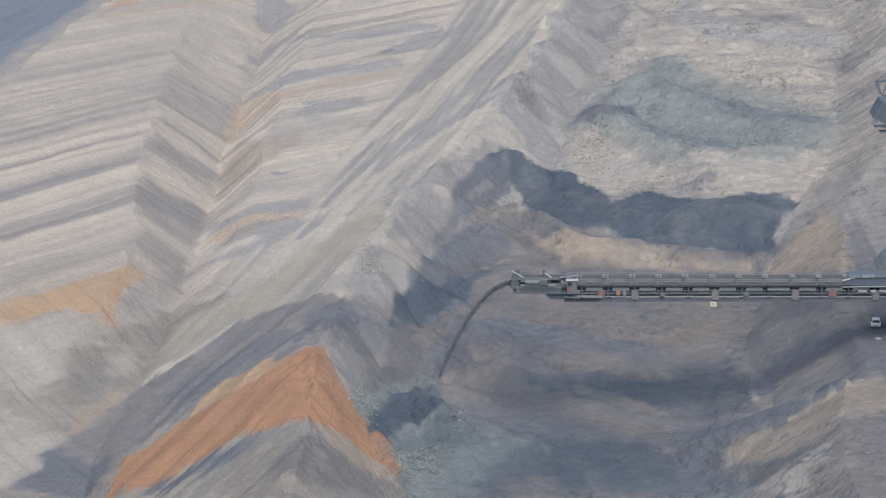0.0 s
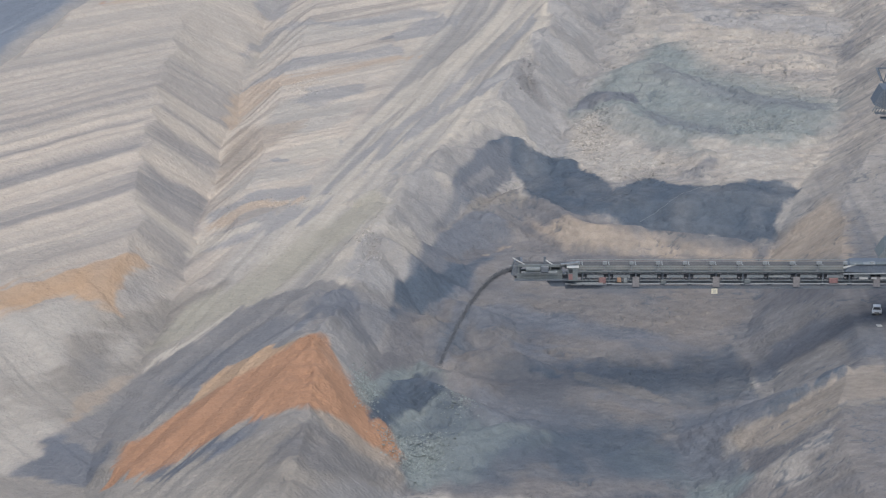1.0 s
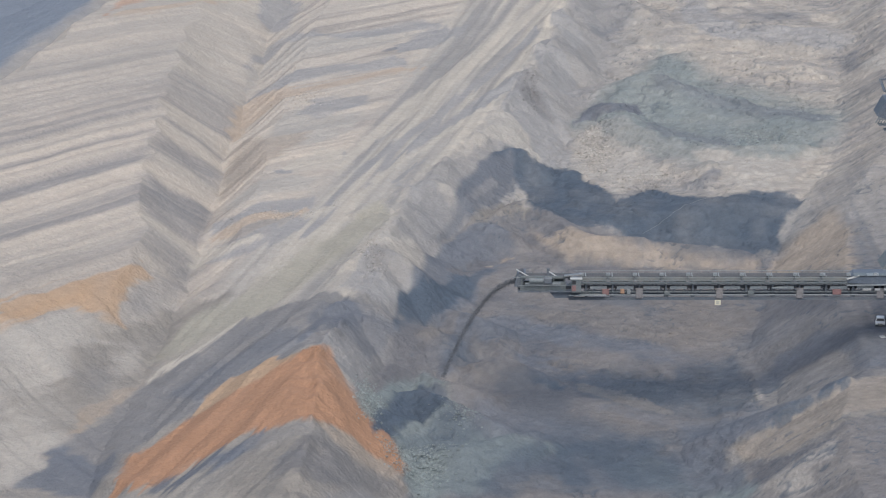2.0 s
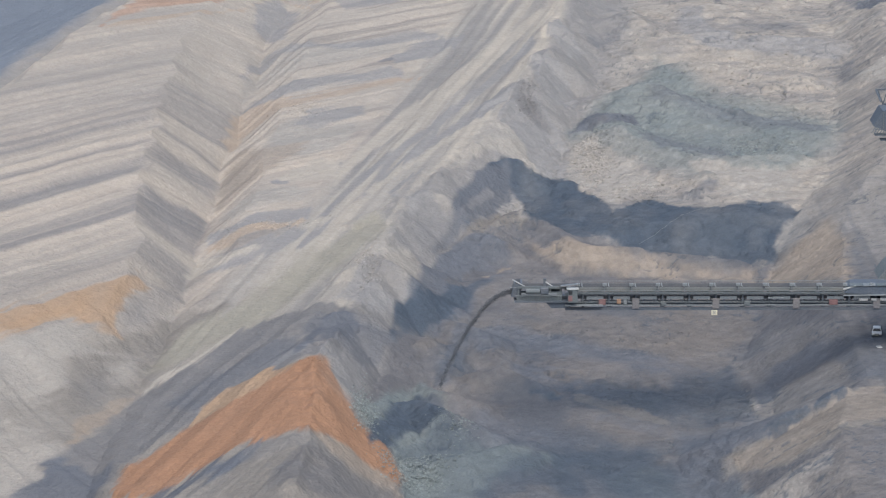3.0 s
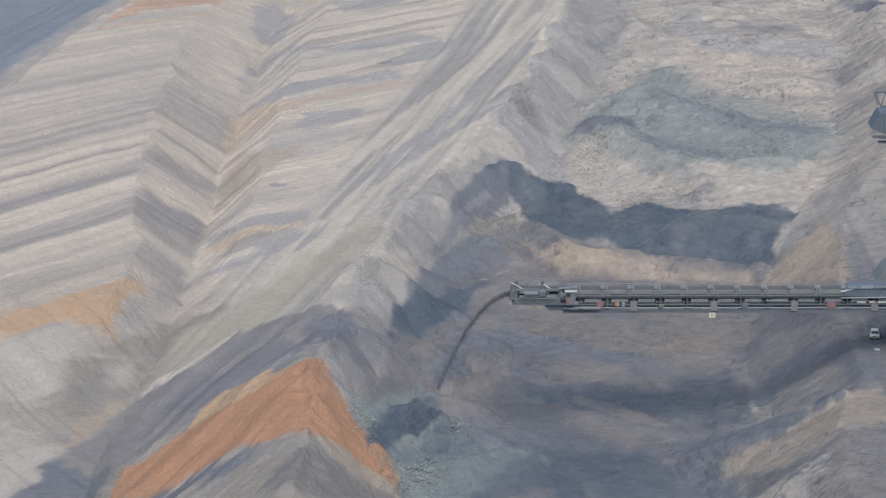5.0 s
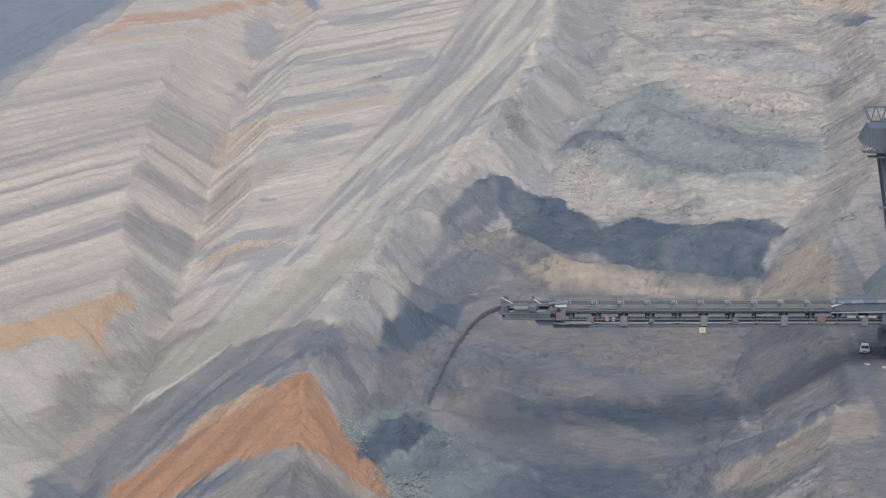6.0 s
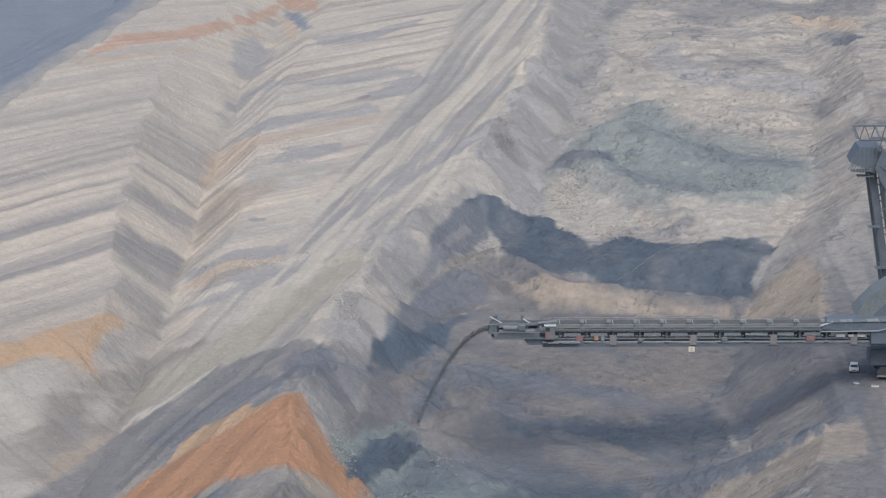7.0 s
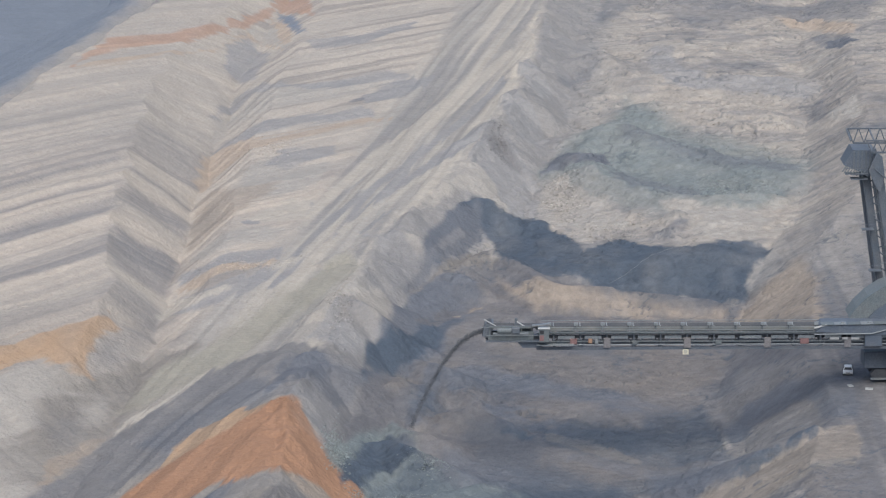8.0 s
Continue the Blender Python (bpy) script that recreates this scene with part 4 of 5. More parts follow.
# -- things --
def paint(name, colour, rough=0.55, metal=0.0, wear=0.25, dust=0.25):
    """Weathered paint or steel: two scales of colour change, dust and a little relief."""
    m, n, l, b = nodes_of(name)
    co = n.new("ShaderNodeTexCoord")
    big, fine = n.new("ShaderNodeTexNoise"), n.new("ShaderNodeTexNoise")
    big.inputs["Scale"].default_value, fine.inputs["Scale"].default_value = 0.5, 6.0
    big.inputs["Detail"].default_value, fine.inputs["Detail"].default_value = 5, 5
    for t in (big, fine):
        l.new(co.outputs["Object"], t.inputs["Vector"])
    ramp = n.new("ShaderNodeMapRange")
    ramp.inputs["From Min"].default_value, ramp.inputs["From Max"].default_value = 0.35, 0.7
    ramp.inputs["To Max"].default_value = dust
    l.new(big.outputs["Fac"], ramp.inputs["Value"])
    dusty = n.new("ShaderNodeMixRGB")
    dusty.inputs["Color1"].default_value, dusty.inputs["Color2"].default_value = (*colour, 1), (0.30, 0.27, 0.235, 1)
    l.new(ramp.outputs["Result"], dusty.inputs["Fac"])
    worn = n.new("ShaderNodeMapRange")
    worn.inputs["From Min"].default_value, worn.inputs["From Max"].default_value = 0.3, 0.7
    worn.inputs["To Min"].default_value, worn.inputs["To Max"].default_value = 1 - wear, 1 + wear
    l.new(fine.outputs["Fac"], worn.inputs["Value"])
    mul = n.new("ShaderNodeVectorMath")
    mul.operation = "SCALE"
    l.new(dusty.outputs["Color"], mul.inputs[0])
    l.new(worn.outputs["Result"], mul.inputs["Scale"])
    l.new(mul.outputs["Vector"], b.inputs["Base Color"])
    b.inputs["Roughness"].default_value, b.inputs["Metallic"].default_value = rough, metal
    return m


# The machine's dark colours are lifted and muted: distance haze put into the paint.
STEEL = paint("grey_green_steel", (0.13, 0.158, 0.172), dust=0.18)
DARK = paint("dark_steel", (0.098, 0.122, 0.152), dust=0.18)
NAVY = paint("navy_paint", (0.095, 0.122, 0.16), dust=0.12)
PALE = paint("pale_grey_paint", (0.21, 0.24, 0.26), dust=0.15)
WHITE = paint("white_paint", (0.5, 0.52, 0.52), 0.4, wear=0.06, dust=0.12)
RED = paint("red_paint", (0.21, 0.115, 0.118))
ORANGE = paint("orange_paint", (0.33, 0.20, 0.13))
PINK = paint("primer_pink_steel", (0.178, 0.178, 0.192))
RUBBER = paint("rubber", (0.062, 0.07, 0.082), 0.85, dust=0.12)
SIGN = paint("sign_yellow_white", (0.66, 0.63, 0.50), 0.5, wear=0.05, dust=0.1)
CAR_WHITE = paint("car_white", (0.8, 0.8, 0.78), 0.3, wear=0.03, dust=0.05)
GLASS = paint("dark_glass", (0.03, 0.035, 0.042), 0.45, wear=0.02, dust=0.05)
CHROME = paint("dull_metal", (0.42, 0.43, 0.44), 0.35, 0.8, dust=0.1)
LAMP = paint("lamp_lens", (0.60, 0.60, 0.58), 0.2, wear=0.05, dust=0.05)


def part(name, bm, material, parent, label=""):
    """Links a bmesh as one mesh under a thing or under a part."""
    me = bpy.data.meshes.new(name)
    bm.to_mesh(me)
    bm.free()
    me.materials.append(material)
    ob = new(name, me)
    ob.parent = parent
    return tagged(ob, label)


def again(ob, place):
    """Another part on the same mesh, under the same parent."""
    o = new(ob.name.split(".")[0], ob.data)
    o.parent, o.location = ob.parent, place
    return o


def add_box(bm, x0, x1, y0, y1, z0, z1, bevel=0.0):
    m = Matrix.LocRotScale(((x0 + x1) / 2, (y0 + y1) / 2, (z0 + z1) / 2), None, (x1 - x0, y1 - y0, z1 - z0))
    made = bmesh.ops.create_cube(bm, size=1, matrix=m)["verts"]
    if bevel:
        edges = list({e for v in made for e in v.link_edges})
        bmesh.ops.bevel(bm, geom=edges, offset=bevel, segments=1, affect="EDGES")
    return bm


def add_beam(bm, a, b, w, h=None):
    """A box section from a to b."""
    a, b = Vector(a), Vector(b)
    q = (b - a).to_track_quat("Z", "Y")
    m = Matrix.LocRotScale((a + b) / 2, q, (w, h or w, (b - a).length))
    bmesh.ops.create_cube(bm, size=1, matrix=m)
    return bm


def add_tube(bm, a, b, r, sides=8, r2=None):
    a, b = Vector(a), Vector(b)
    q = (b - a).to_track_quat("Z", "Y")
    bmesh.ops.create_cone(bm, cap_ends=True, segments=sides, radius1=r, radius2=r if r2 is None else r2, depth=(b - a).length,
                          matrix=Matrix.LocRotScale((a + b) / 2, q, None))
    return bm


def box(*a, bevel=0.0):
    return add_box(bmesh.new(), *a, bevel=bevel)


def beam(a, b, w, h=None):
    return add_beam(bmesh.new(), a, b, w, h)


def tube(a, b, r, sides=8, r2=None):
    return add_tube(bmesh.new(), a, b, r, sides, r2)


def slab(outline, y0, y1):
    """A plate with an outline in x and z, from y0 to y1."""
    bm = bmesh.new()
    f = bm.faces.new([bm.verts.new((x, y0, z)) for x, z in outline])
    up = bmesh.ops.extrude_face_region(bm, geom=[f])["geom"]
    bmesh.ops.translate(bm, verts=[v for v in up if isinstance(v, bmesh.types.BMVert)], vec=(0, y1 - y0, 0))
    bmesh.ops.recalc_face_normals(bm, faces=bm.faces)
    return bm


# ---------------------------------------------------------------- spreader
BOOM_Y, FRONT, BACK = 606.0, 604.4, 607.6
BAY, BOOM_END = 4.62, 118.0


def build_spreader():
    root = tagged(new("spreader"), "long grey-green steel spreader with conveyor boom, mast and crawlers", "mining machine")
    root.location = (82, BOOM_Y, 0)
    inv = Matrix.Translation((-82, -BOOM_Y, 0))

    def put(name, bm, material, parent=None, label=""):
        bm.transform(inv if parent is None else Matrix.Identity(4))
        return part(name, bm, material, parent or root, label)

    # girders of the boom
    for y in (FRONT, BACK):
        put("lower_chord", box(21, BOOM_END, y - 0.2, y + 0.2, 6.95, 7.45), DARK)
        put("upper_chord", box(21, BOOM_END, y - 0.18, y + 0.18, 9.72, 10.0), PALE, label="pale grey upper girder")
        put("pipe", tube((24, y - 0.35, 7.9), (BOOM_END, y - 0.35, 7.9), 0.11), PALE, label="pale grey water pipe")
        put("cable_tray", box(23, BOOM_END, y - 0.3, y - 0.1, 8.35, 8.5), STEEL)
        put("walkway", box(22, BOOM_END, y - 0.9 if y == FRONT else y + 0.1, y - 0.1 if y == FRONT else y + 0.9, 10.08, 10.18), STEEL)
        yr = y - 0.85 if y == FRONT else y + 0.85
        for z in (10.65, 11.1):
            put("handrail", tube((22, yr, z), (BOOM_END, yr, z), 0.05, 6), PALE)
    n = int((BOOM_END - 24) / BAY)
    post = vertical = diagonal = panel = idler = lamp = roller = None
    for k in range(n * 2):
        x = 22.6 + k * BAY / 2
        for y in (FRONT - 0.85, BACK + 0.85):
            if post is None:
                post = part("handrail_post", beam((0, 0, 10.1), (0, 0, 11.1), 0.06), STEEL, root)
                post.location = (x - 82, y - BOOM_Y, 0)
            else:
                again(post, (x - 82, y - BOOM_Y, 0))
    for k in range(n):
        x = 24.0 + k * BAY
        for y in (FRONT, BACK):
            at = (x - 82, y - BOOM_Y, 0)
            if vertical is None:
                vertical = part("vertical", beam((0, 0, 7.4), (0, 0, 9.75), 0.3, 0.24), DARK, root)
                vertical.location = at
                bm = beam((0.1, 0, 7.45), (BAY / 2, 0, 9.7), 0.17)
                diagonal = part("diagonal", add_beam(bm, (BAY / 2, 0, 9.7), (BAY - 0.1, 0, 7.45), 0.17), DARK, root)
                diagonal.location = at
                panel = part("side_panel", box(0.7, BAY - 1.0, -0.30, -0.25, 8.95, 9.5, bevel=0.02), PALE, root, "grey-green side sheet")
                panel.location = at
            else:
                for o in (vertical, diagonal, panel):
                    again(o, at)
        at = (x - 82, 0, 0)
        if idler is None:
            bm = bmesh.new()
            for sgn in (-1, 1):
                add_beam(bm, (0, sgn * 1.0, 10.1), (0, sgn * 1.3, 11.15), 0.14)
                add_beam(bm, (0, sgn * 0.45, 10.45), (0, sgn * 1.2, 10.95), 0.16)
            add_beam(bm, (0, -0.5, 10.4), (0, 0.5, 10.4), 0.16)
            idler = part("idler_frame", bm, PALE, root, "pale steel belt roller frame")
            idler.location = at
            bm = add_box(beam((0, -1.9, 10.1), (0, -1.9, 11.55), 0.09), -0.38, 0.34, -2.15, -1.7, 11.3, 11.85, bevel=0.06)
            lamp = part("floodlight", bm, PALE, root, "pale floodlight on a short post")
            lamp.location = (at[0] - 0.8, at[1], at[2])
            roller = part("return_roller", tube((0, -1.2, 8.7), (0, 1.2, 8.7), 0.16, 10), CHROME, root)
            roller.location = at
        else:
            again(idler, at)
            again(roller, at)
            again(lamp, (at[0] - 0.8, at[1], at[2]))
    # the belt, troughed, and its return run
    bm = bmesh.new()
    rows = [[bm.verts.new((x, BOOM_Y + y, z - drop)) for y, z in ((-1.15, 11.0), (-0.45, 10.55), (0.45, 10.55), (1.15, 11.0))] for x in (12.6, BOOM_END) for drop in (0, 0.04)]
    for p, q in ((rows[0], rows[2]), (rows[1], rows[3])):
        for k in range(3):
            bm.faces.new((p[k], p[k + 1], q[k + 1], q[k]))
    put("belt", bm, RUBBER, label="dark rubber conveyor belt")
    SKIRT = paint("dusty_skirt", (0.165, 0.182, 0.183), dust=0.3)
    for k in range(int((BOOM_END - 23) / BAY)):
        for y in (BOOM_Y - 1.36, BOOM_Y + 1.3):
            put("skirt_board", box(23.2 + k * BAY, 23.05 + (k + 1) * BAY, y, y + 0.06, 10.22, 11.0), SKIRT)
    put("return_belt", box(13, BOOM_END, BOOM_Y - 1.1, BOOM_Y + 1.1, 8.86, 8.9), RUBBER)
    # cross members and hanger plates
    for k in range(7):
        x = 33.2 + k * 13.9
        put("hanger_plate", box(x - 0.6, x + 0.6, FRONT - 0.5, FRONT - 0.34, 7.3, 9.15, bevel=0.05), PINK, label="dull pinkish steel hanger plate")
        put("cross_member", box(x - 0.3, x + 0.3, FRONT - 0.34, BACK + 0.4, 7.5, 7.9), DARK)
    sign = put("warning_sign", box(46.3, 47.35, FRONT - 0.58, FRONT - 0.52, 6.15, 7.05, bevel=0.02), SIGN, label="yellowish white sign under the boom")
    for k, (w, z) in enumerate(((0.6, 6.82), (0.45, 6.62), (0.55, 6.42))):
        part("sign_bar", box(46.82 - w / 2 - 82, 46.82 + w / 2 - 82, FRONT - 0.592 - BOOM_Y, FRONT - 0.582 - BOOM_Y, z - 0.045, z + 0.045), PALE, sign)
    # boxes along the lower walk
    for x, w, z0, z1, mat, lab in ((27.4, 1.2, 8.0, 9.0, RED, "faded red switch box"), (30.3, 0.7, 8.2, 9.0, ORANGE, "orange switch box"), (31.4, 0.6, 8.1, 8.9, PALE, "pale switch box"),
                                   (67.4, 1.5, 8.0, 8.9, RED, "faded red switch box"), (38.0, 0.9, 8.0, 8.6, STEEL, ""), (52.5, 1.0, 8.0, 8.7, STEEL, ""), (57.5, 2.8, 9.05, 9.35, PALE, "")):
        put("switch_box", box(x - w / 2, x + w / 2, FRONT - 0.6, FRONT - 0.1, z0, z1, bevel=0.04), mat, label=lab)
    # drive head at the discharge end
    head = [("head_frame", slab([(12.6, 7.6), (20.5, 7.6), (20.5, 9.1), (18.2, 9.1), (18.2, 8.4), (12.6, 8.4)], FRONT - 0.3, FRONT + 0.1), STEEL),
            ("head_frame", slab([(12.6, 7.6), (20.5, 7.6), (20.5, 9.1), (18.2, 9.1), (18.2, 8.4), (12.6, 8.4)], BACK - 0.1, BACK + 0.3), STEEL),
            ("head_deck", box(12.2, 22.4, FRONT - 1.2, BACK + 1.0, 7.45, 7.62), DARK), ("head_beam", box(12.8, 21.5, FRONT - 0.5, FRONT - 0.2, 9.75, 10.15), STEEL),
            ("head_beam", box(13.4, 19.6, FRONT - 0.9, FRONT - 0.6, 8.75, 9.05), PALE), ("motor", tube((14.2, FRONT - 0.8, 9.4), (16.6, FRONT - 0.8, 9.4), 0.45, 12), STEEL),
            ("gearbox", box(16.7, 18.1, FRONT - 1.15, FRONT - 0.35, 8.9, 10.0, bevel=0.12), DARK), ("chute_hood", slab([(11.6, 8.2), (13.0, 7.9), (13.6, 10.6), (12.2, 10.4)], FRONT, BACK), DARK),
            ("head_pulley", tube((12.9, FRONT + 0.1, 9.9), (12.9, BACK - 0.1, 9.9), 0.75, 20), RUBBER), ("bend_pulley", tube((19.6, FRONT - 0.2, 7.55), (19.6, BACK, 7.55), 0.85, 20), NAVY),
            ("counterweight", slab([(17.6, 7.4), (18.6, 6.3), (21.5, 6.3), (22.6, 7.0), (22.6, 7.4)], FRONT - 0.6, BACK + 0.4), NAVY),
            ("platform", box(21.0, 27.5, FRONT - 1.4, FRONT - 0.3, 6.85, 6.98), PALE), ("hopper_plate", slab([(20.2, 10.2), (23.2, 10.5), (23.2, 10.7), (20.2, 10.42)], FRONT - 1.2, FRONT - 0.5), CHROME)]
    HEAD_UP = Matrix.Translation((0, 0, 1.15))
    for name, bm, mat in head:
        bm.transform(HEAD_UP)
        put(name, bm, mat)
    for x in (12.9, 14.6, 16.4, 18.4, 20.2):
        put("head_post", beam((x, FRONT - 0.3, 9.4), (x, FRONT - 0.3, 11.0), 0.2), STEEL)
        put("head_post", beam((x, BACK + 0.2, 9.4), (x, BACK + 0.2, 11.0), 0.2), STEEL)
        put("rail_post", beam((x, FRONT - 1.1, 8.75), (x, FRONT - 1.1, 9.8), 0.07), STEEL)
    put("head_handrail", tube((12.3, FRONT - 1.1, 9.8), (22.0, FRONT - 1.1, 9.8), 0.05, 6), PALE)
    put("strut", beam((11.9, FRONT, 12.4), (14.0, FRONT, 11.2), 0.16), WHITE, label="white-painted strut")
    put("strut", beam((17.6, FRONT, 12.0), (19.0, FRONT, 11.1), 0.16), WHITE, label="white-painted strut")
    put("bracket", beam((17.5, BOOM_Y, 10.4), (17.5, BOOM_Y, 12.2), 0.5, 0.3), DARK)
    put("antenna", tube((11.2, FRONT, 11.0), (13.4, FRONT, 10.9), 0.06, 6), PALE)
    cabin = put("cabin", box(21.4, 23.1, FRONT - 1.9, FRONT - 0.5, 8.7, 11.1, bevel=0.08), STEEL, label="small pale operator cabin with red side")
    part("window", box(21.55 - 82, 22.2 - 82, FRONT - 1.93 - BOOM_Y, FRONT - 1.91 - BOOM_Y, 10.2, 10.85), GLASS, cabin)
    part("red_panel", box(21.5 - 82, 22.2 - 82, FRONT - 1.93 - BOOM_Y, FRONT - 1.91 - BOOM_Y, 9.0, 10.0), RED, cabin)
    part("cabin_roof", box(21.2 - 82, 23.3 - 82, FRONT - 2.05 - BOOM_Y, FRONT - 0.35 - BOOM_Y, 11.1, 11.22), WHITE, cabin)
    # gallery where the boom meets the machine
    put("gallery_wall", slab([(69.2, 10.2), (80, 9.6), (BOOM_END, 10.6), (BOOM_END, 12.2), (82, 11.4), (70.5, 11.3)], FRONT - 1.0, BACK + 1.0), NAVY)
    for k in range(6):
        x = 70.2 + k * 2.3
        put("roof_sheet", slab([(x, 11.42 + 0.03 * k), (x + 2.15, 11.5 + 0.03 * k), (x + 2.15, 11.58 + 0.03 * k), (x, 11.5 + 0.03 * k)], FRONT - 1.2, FRONT + 0.9 - 0.2 * (k % 3)), PALE if k % 2 else STEEL, label="pale corrugated roof sheet")
    put("brace", beam((69.0, FRONT - 1.0, 10.9), (71.2, FRONT - 1.0, 11.5), 0.22), WHITE)
    for a, b in (((69, 9.8), (79, 9.9)), ((79, 9.9), (82.6, 10.9)), ((82.6, 10.9), (84.8, 10.5)), ((84.8, 10.5), (92, 11.4))):
        put("cable_pipe", tube((a[0], FRONT - 1.15, a[1]), (b[0], FRONT - 1.15, b[1]), 0.12), PALE)
    for x, w in ((72.6, 1.5), (74.4, 0.9), (76.2, 1.4), (84.2, 1.2)):
        put("white_panel", box(x - w / 2, x + w / 2, FRONT - 0.6, FRONT - 0.5, 8.75, 9.15), WHITE)
    put("machine_house", box(77.8, 80.8, FRONT - 0.9, BACK + 1, 7.5, 9.7, bevel=0.1), NAVY)
    put("machine_house", box(83.0, 96, FRONT - 0.9, BACK + 4, 7.5, 10.2, bevel=0.1), NAVY)
    put("counterweight_house", slab([(78.4, 10.6), (79.2, 11.9), (80.6, 13.2), (82.6, 14.3), (85.5, 15.0), (97, 15.2), (97, 10.6)], BOOM_Y + 2, BOOM_Y + 9), NAVY, label="dark rounded counterweight house")
    put("house_rim", slab([(75.6, 11.4), (76.8, 13.2), (78.8, 15.2), (81.4, 16.9), (85.5, 18.2), (85.5, 15.0), (82.6, 14.3), (80.6, 13.2), (79.2, 11.9), (78.4, 10.8)], BOOM_Y + 2.4, BOOM_Y + 8.6), STEEL)
    # mast: two leaning legs, lacing, head
    L0, L1, R0, R1 = (79.0, 618, 35.6), (82.9, 618, 9.6), (80.6, 616.5, 38.6), (85.4, 616.5, 9.6)
    for y in (0, 6):
        put("mast_leg", beam((L0[0], L0[1] + y, L0[2]), (L1[0], L1[1] + y, L1[2]), 1.35, 1.3), DARK, label="dark box-section mast leg")
        put("mast_leg", beam((R0[0], R0[1] + y, R0[2]), (R1[0], R1[1] + y, R1[2]), 1.6, 1.4), DARK, label="dark box-section mast leg")
    legs = lambda k, y: (Vector(L0).lerp(Vector(L1), k) + Vector((0, y, 0)), Vector(R0).lerp(Vector(R1), k) + Vector((0, y, 0)))
    for k in range(8):
        a, b = legs(0.1 + k * 0.11, -0.3)
        c, d = legs(0.1 + (k + 1) * 0.11, -0.3)
        put("lacing", beam(a, d, 0.2), DARK)
        put("rung", beam(a, b, 0.18), PALE if k % 3 == 2 else DARK)
    put("ladder_rail", tube((80.2, 616.2, 36), (84.6, 616.2, 10), 0.06, 6), PALE)
    for z, x0, x1 in ((25.4, 78.4, 80.5), (35.4, 75.2, 78.6), (34.5, 76.2, 79.2), (18, 79.8, 82.0)):
        put("landing", box(x0, x1, 615.4, 617.2, z, z + 0.12), DARK)
        put("landing_rail", tube((x0, 615.4, z + 1.1), (x1, 615.4, z + 1.1), 0.05, 6), DARK)
    put("head_housing", slab([(75.0, 36.9), (76.5, 39.6), (80.4, 39.5), (80.9, 35.5), (79.2, 34.8), (77.9, 35.7), (76.4, 36.3)], 616.4, 622), NAVY, label="dark sheave housing on the mast top")
    put("head_housing", slab([(79.2, 36.2), (80.5, 39.4), (81.5, 38.7), (82.0, 35.3), (81.3, 32.2), (80.7, 33.0)], 614.9, 615.6), DARK)
    for k in range(9):
        x = 75.0 + 0.42 * k
        put("bracket_arm", beam((x + 0.5, 616.6, 36.9 - 0.12 * k), (x - 0.35, 615.6, 35.9 - 0.12 * k), 0.12), STEEL)
    for k in range(6):
        put("housing_rib", box(76.7 + 0.7 * k, 76.8 + 0.7 * k, 616.3, 616.42, 36.4, 39.4), STEEL)
    for y, x0, x1, z0, z1 in ((622.5, 76.2, 84, 39.6, 42.2), (615.2, 78.6, 94, 39.4, 41.5)):
        put("truss_rail", beam((x0, y, z1), (x1, y, z1), 0.28), DARK)
        put("truss_rail", beam((x0 + 1, y, z0), (x1, y, z0), 0.28), DARK)
        k, x = 0, x0
        while x < x1 - 1:
            put("truss_bar", beam((x + 0.1, y, z1), (x + 1.1, y, z0), 0.18), DARK)
            put("truss_bar", beam((x + 1.1, y, z0), (x + 1.9, y, z1), 0.18), DARK)
            x += 1.9
    for x in (76.0, 80.0, 83.5):
        put("tie_beam", beam((x, 615.2, 41.5), (x, 622.5, 42.2), 0.24), DARK)
    for z in (38.0, 36.0, 33.6, 31.4):
        put("stay", beam((82.5, 615.4, z), (100, 615.4, z - 0.4), 0.22), DARK)
    for z in (12.5, 11.0):
        put("stay_rope", tube((79.6, 615, 37), (112, 608, z), 0.06, 6), DARK)
    # crawlers
    crawler = put("crawler_body", box(78.4, 94, 608.6, 613.6, 2.2, 5.2, bevel=0.15), NAVY, label="dark navy crawler frame")
    put("pedestal", box(82, 92, 605, 612.5, 5.1, 7.6, bevel=0.2), NAVY)
    put("tray", box(79.6, 90, 608.0, 608.7, 0.35, 0.55), PALE)
    for y in (608.9, 612.2):
        outline = [(79.6, 1.0), (80.4, 0.1), (93, 0.1), (93.8, 1.0), (93.2, 2.0), (80.4, 2.0)]
        track = put("track", slab(outline, y, y + 1.5), RUBBER, label="steel crawler track")
        for k in range(14):
            x = 80.6 + k * 0.94
            part("shoe", box(x - 82, x + 0.8 - 82, y - 0.1 - BOOM_Y, y + 1.6 - BOOM_Y, 0.0, 0.14), DARK, track)
    return root


spreader = build_spreader()


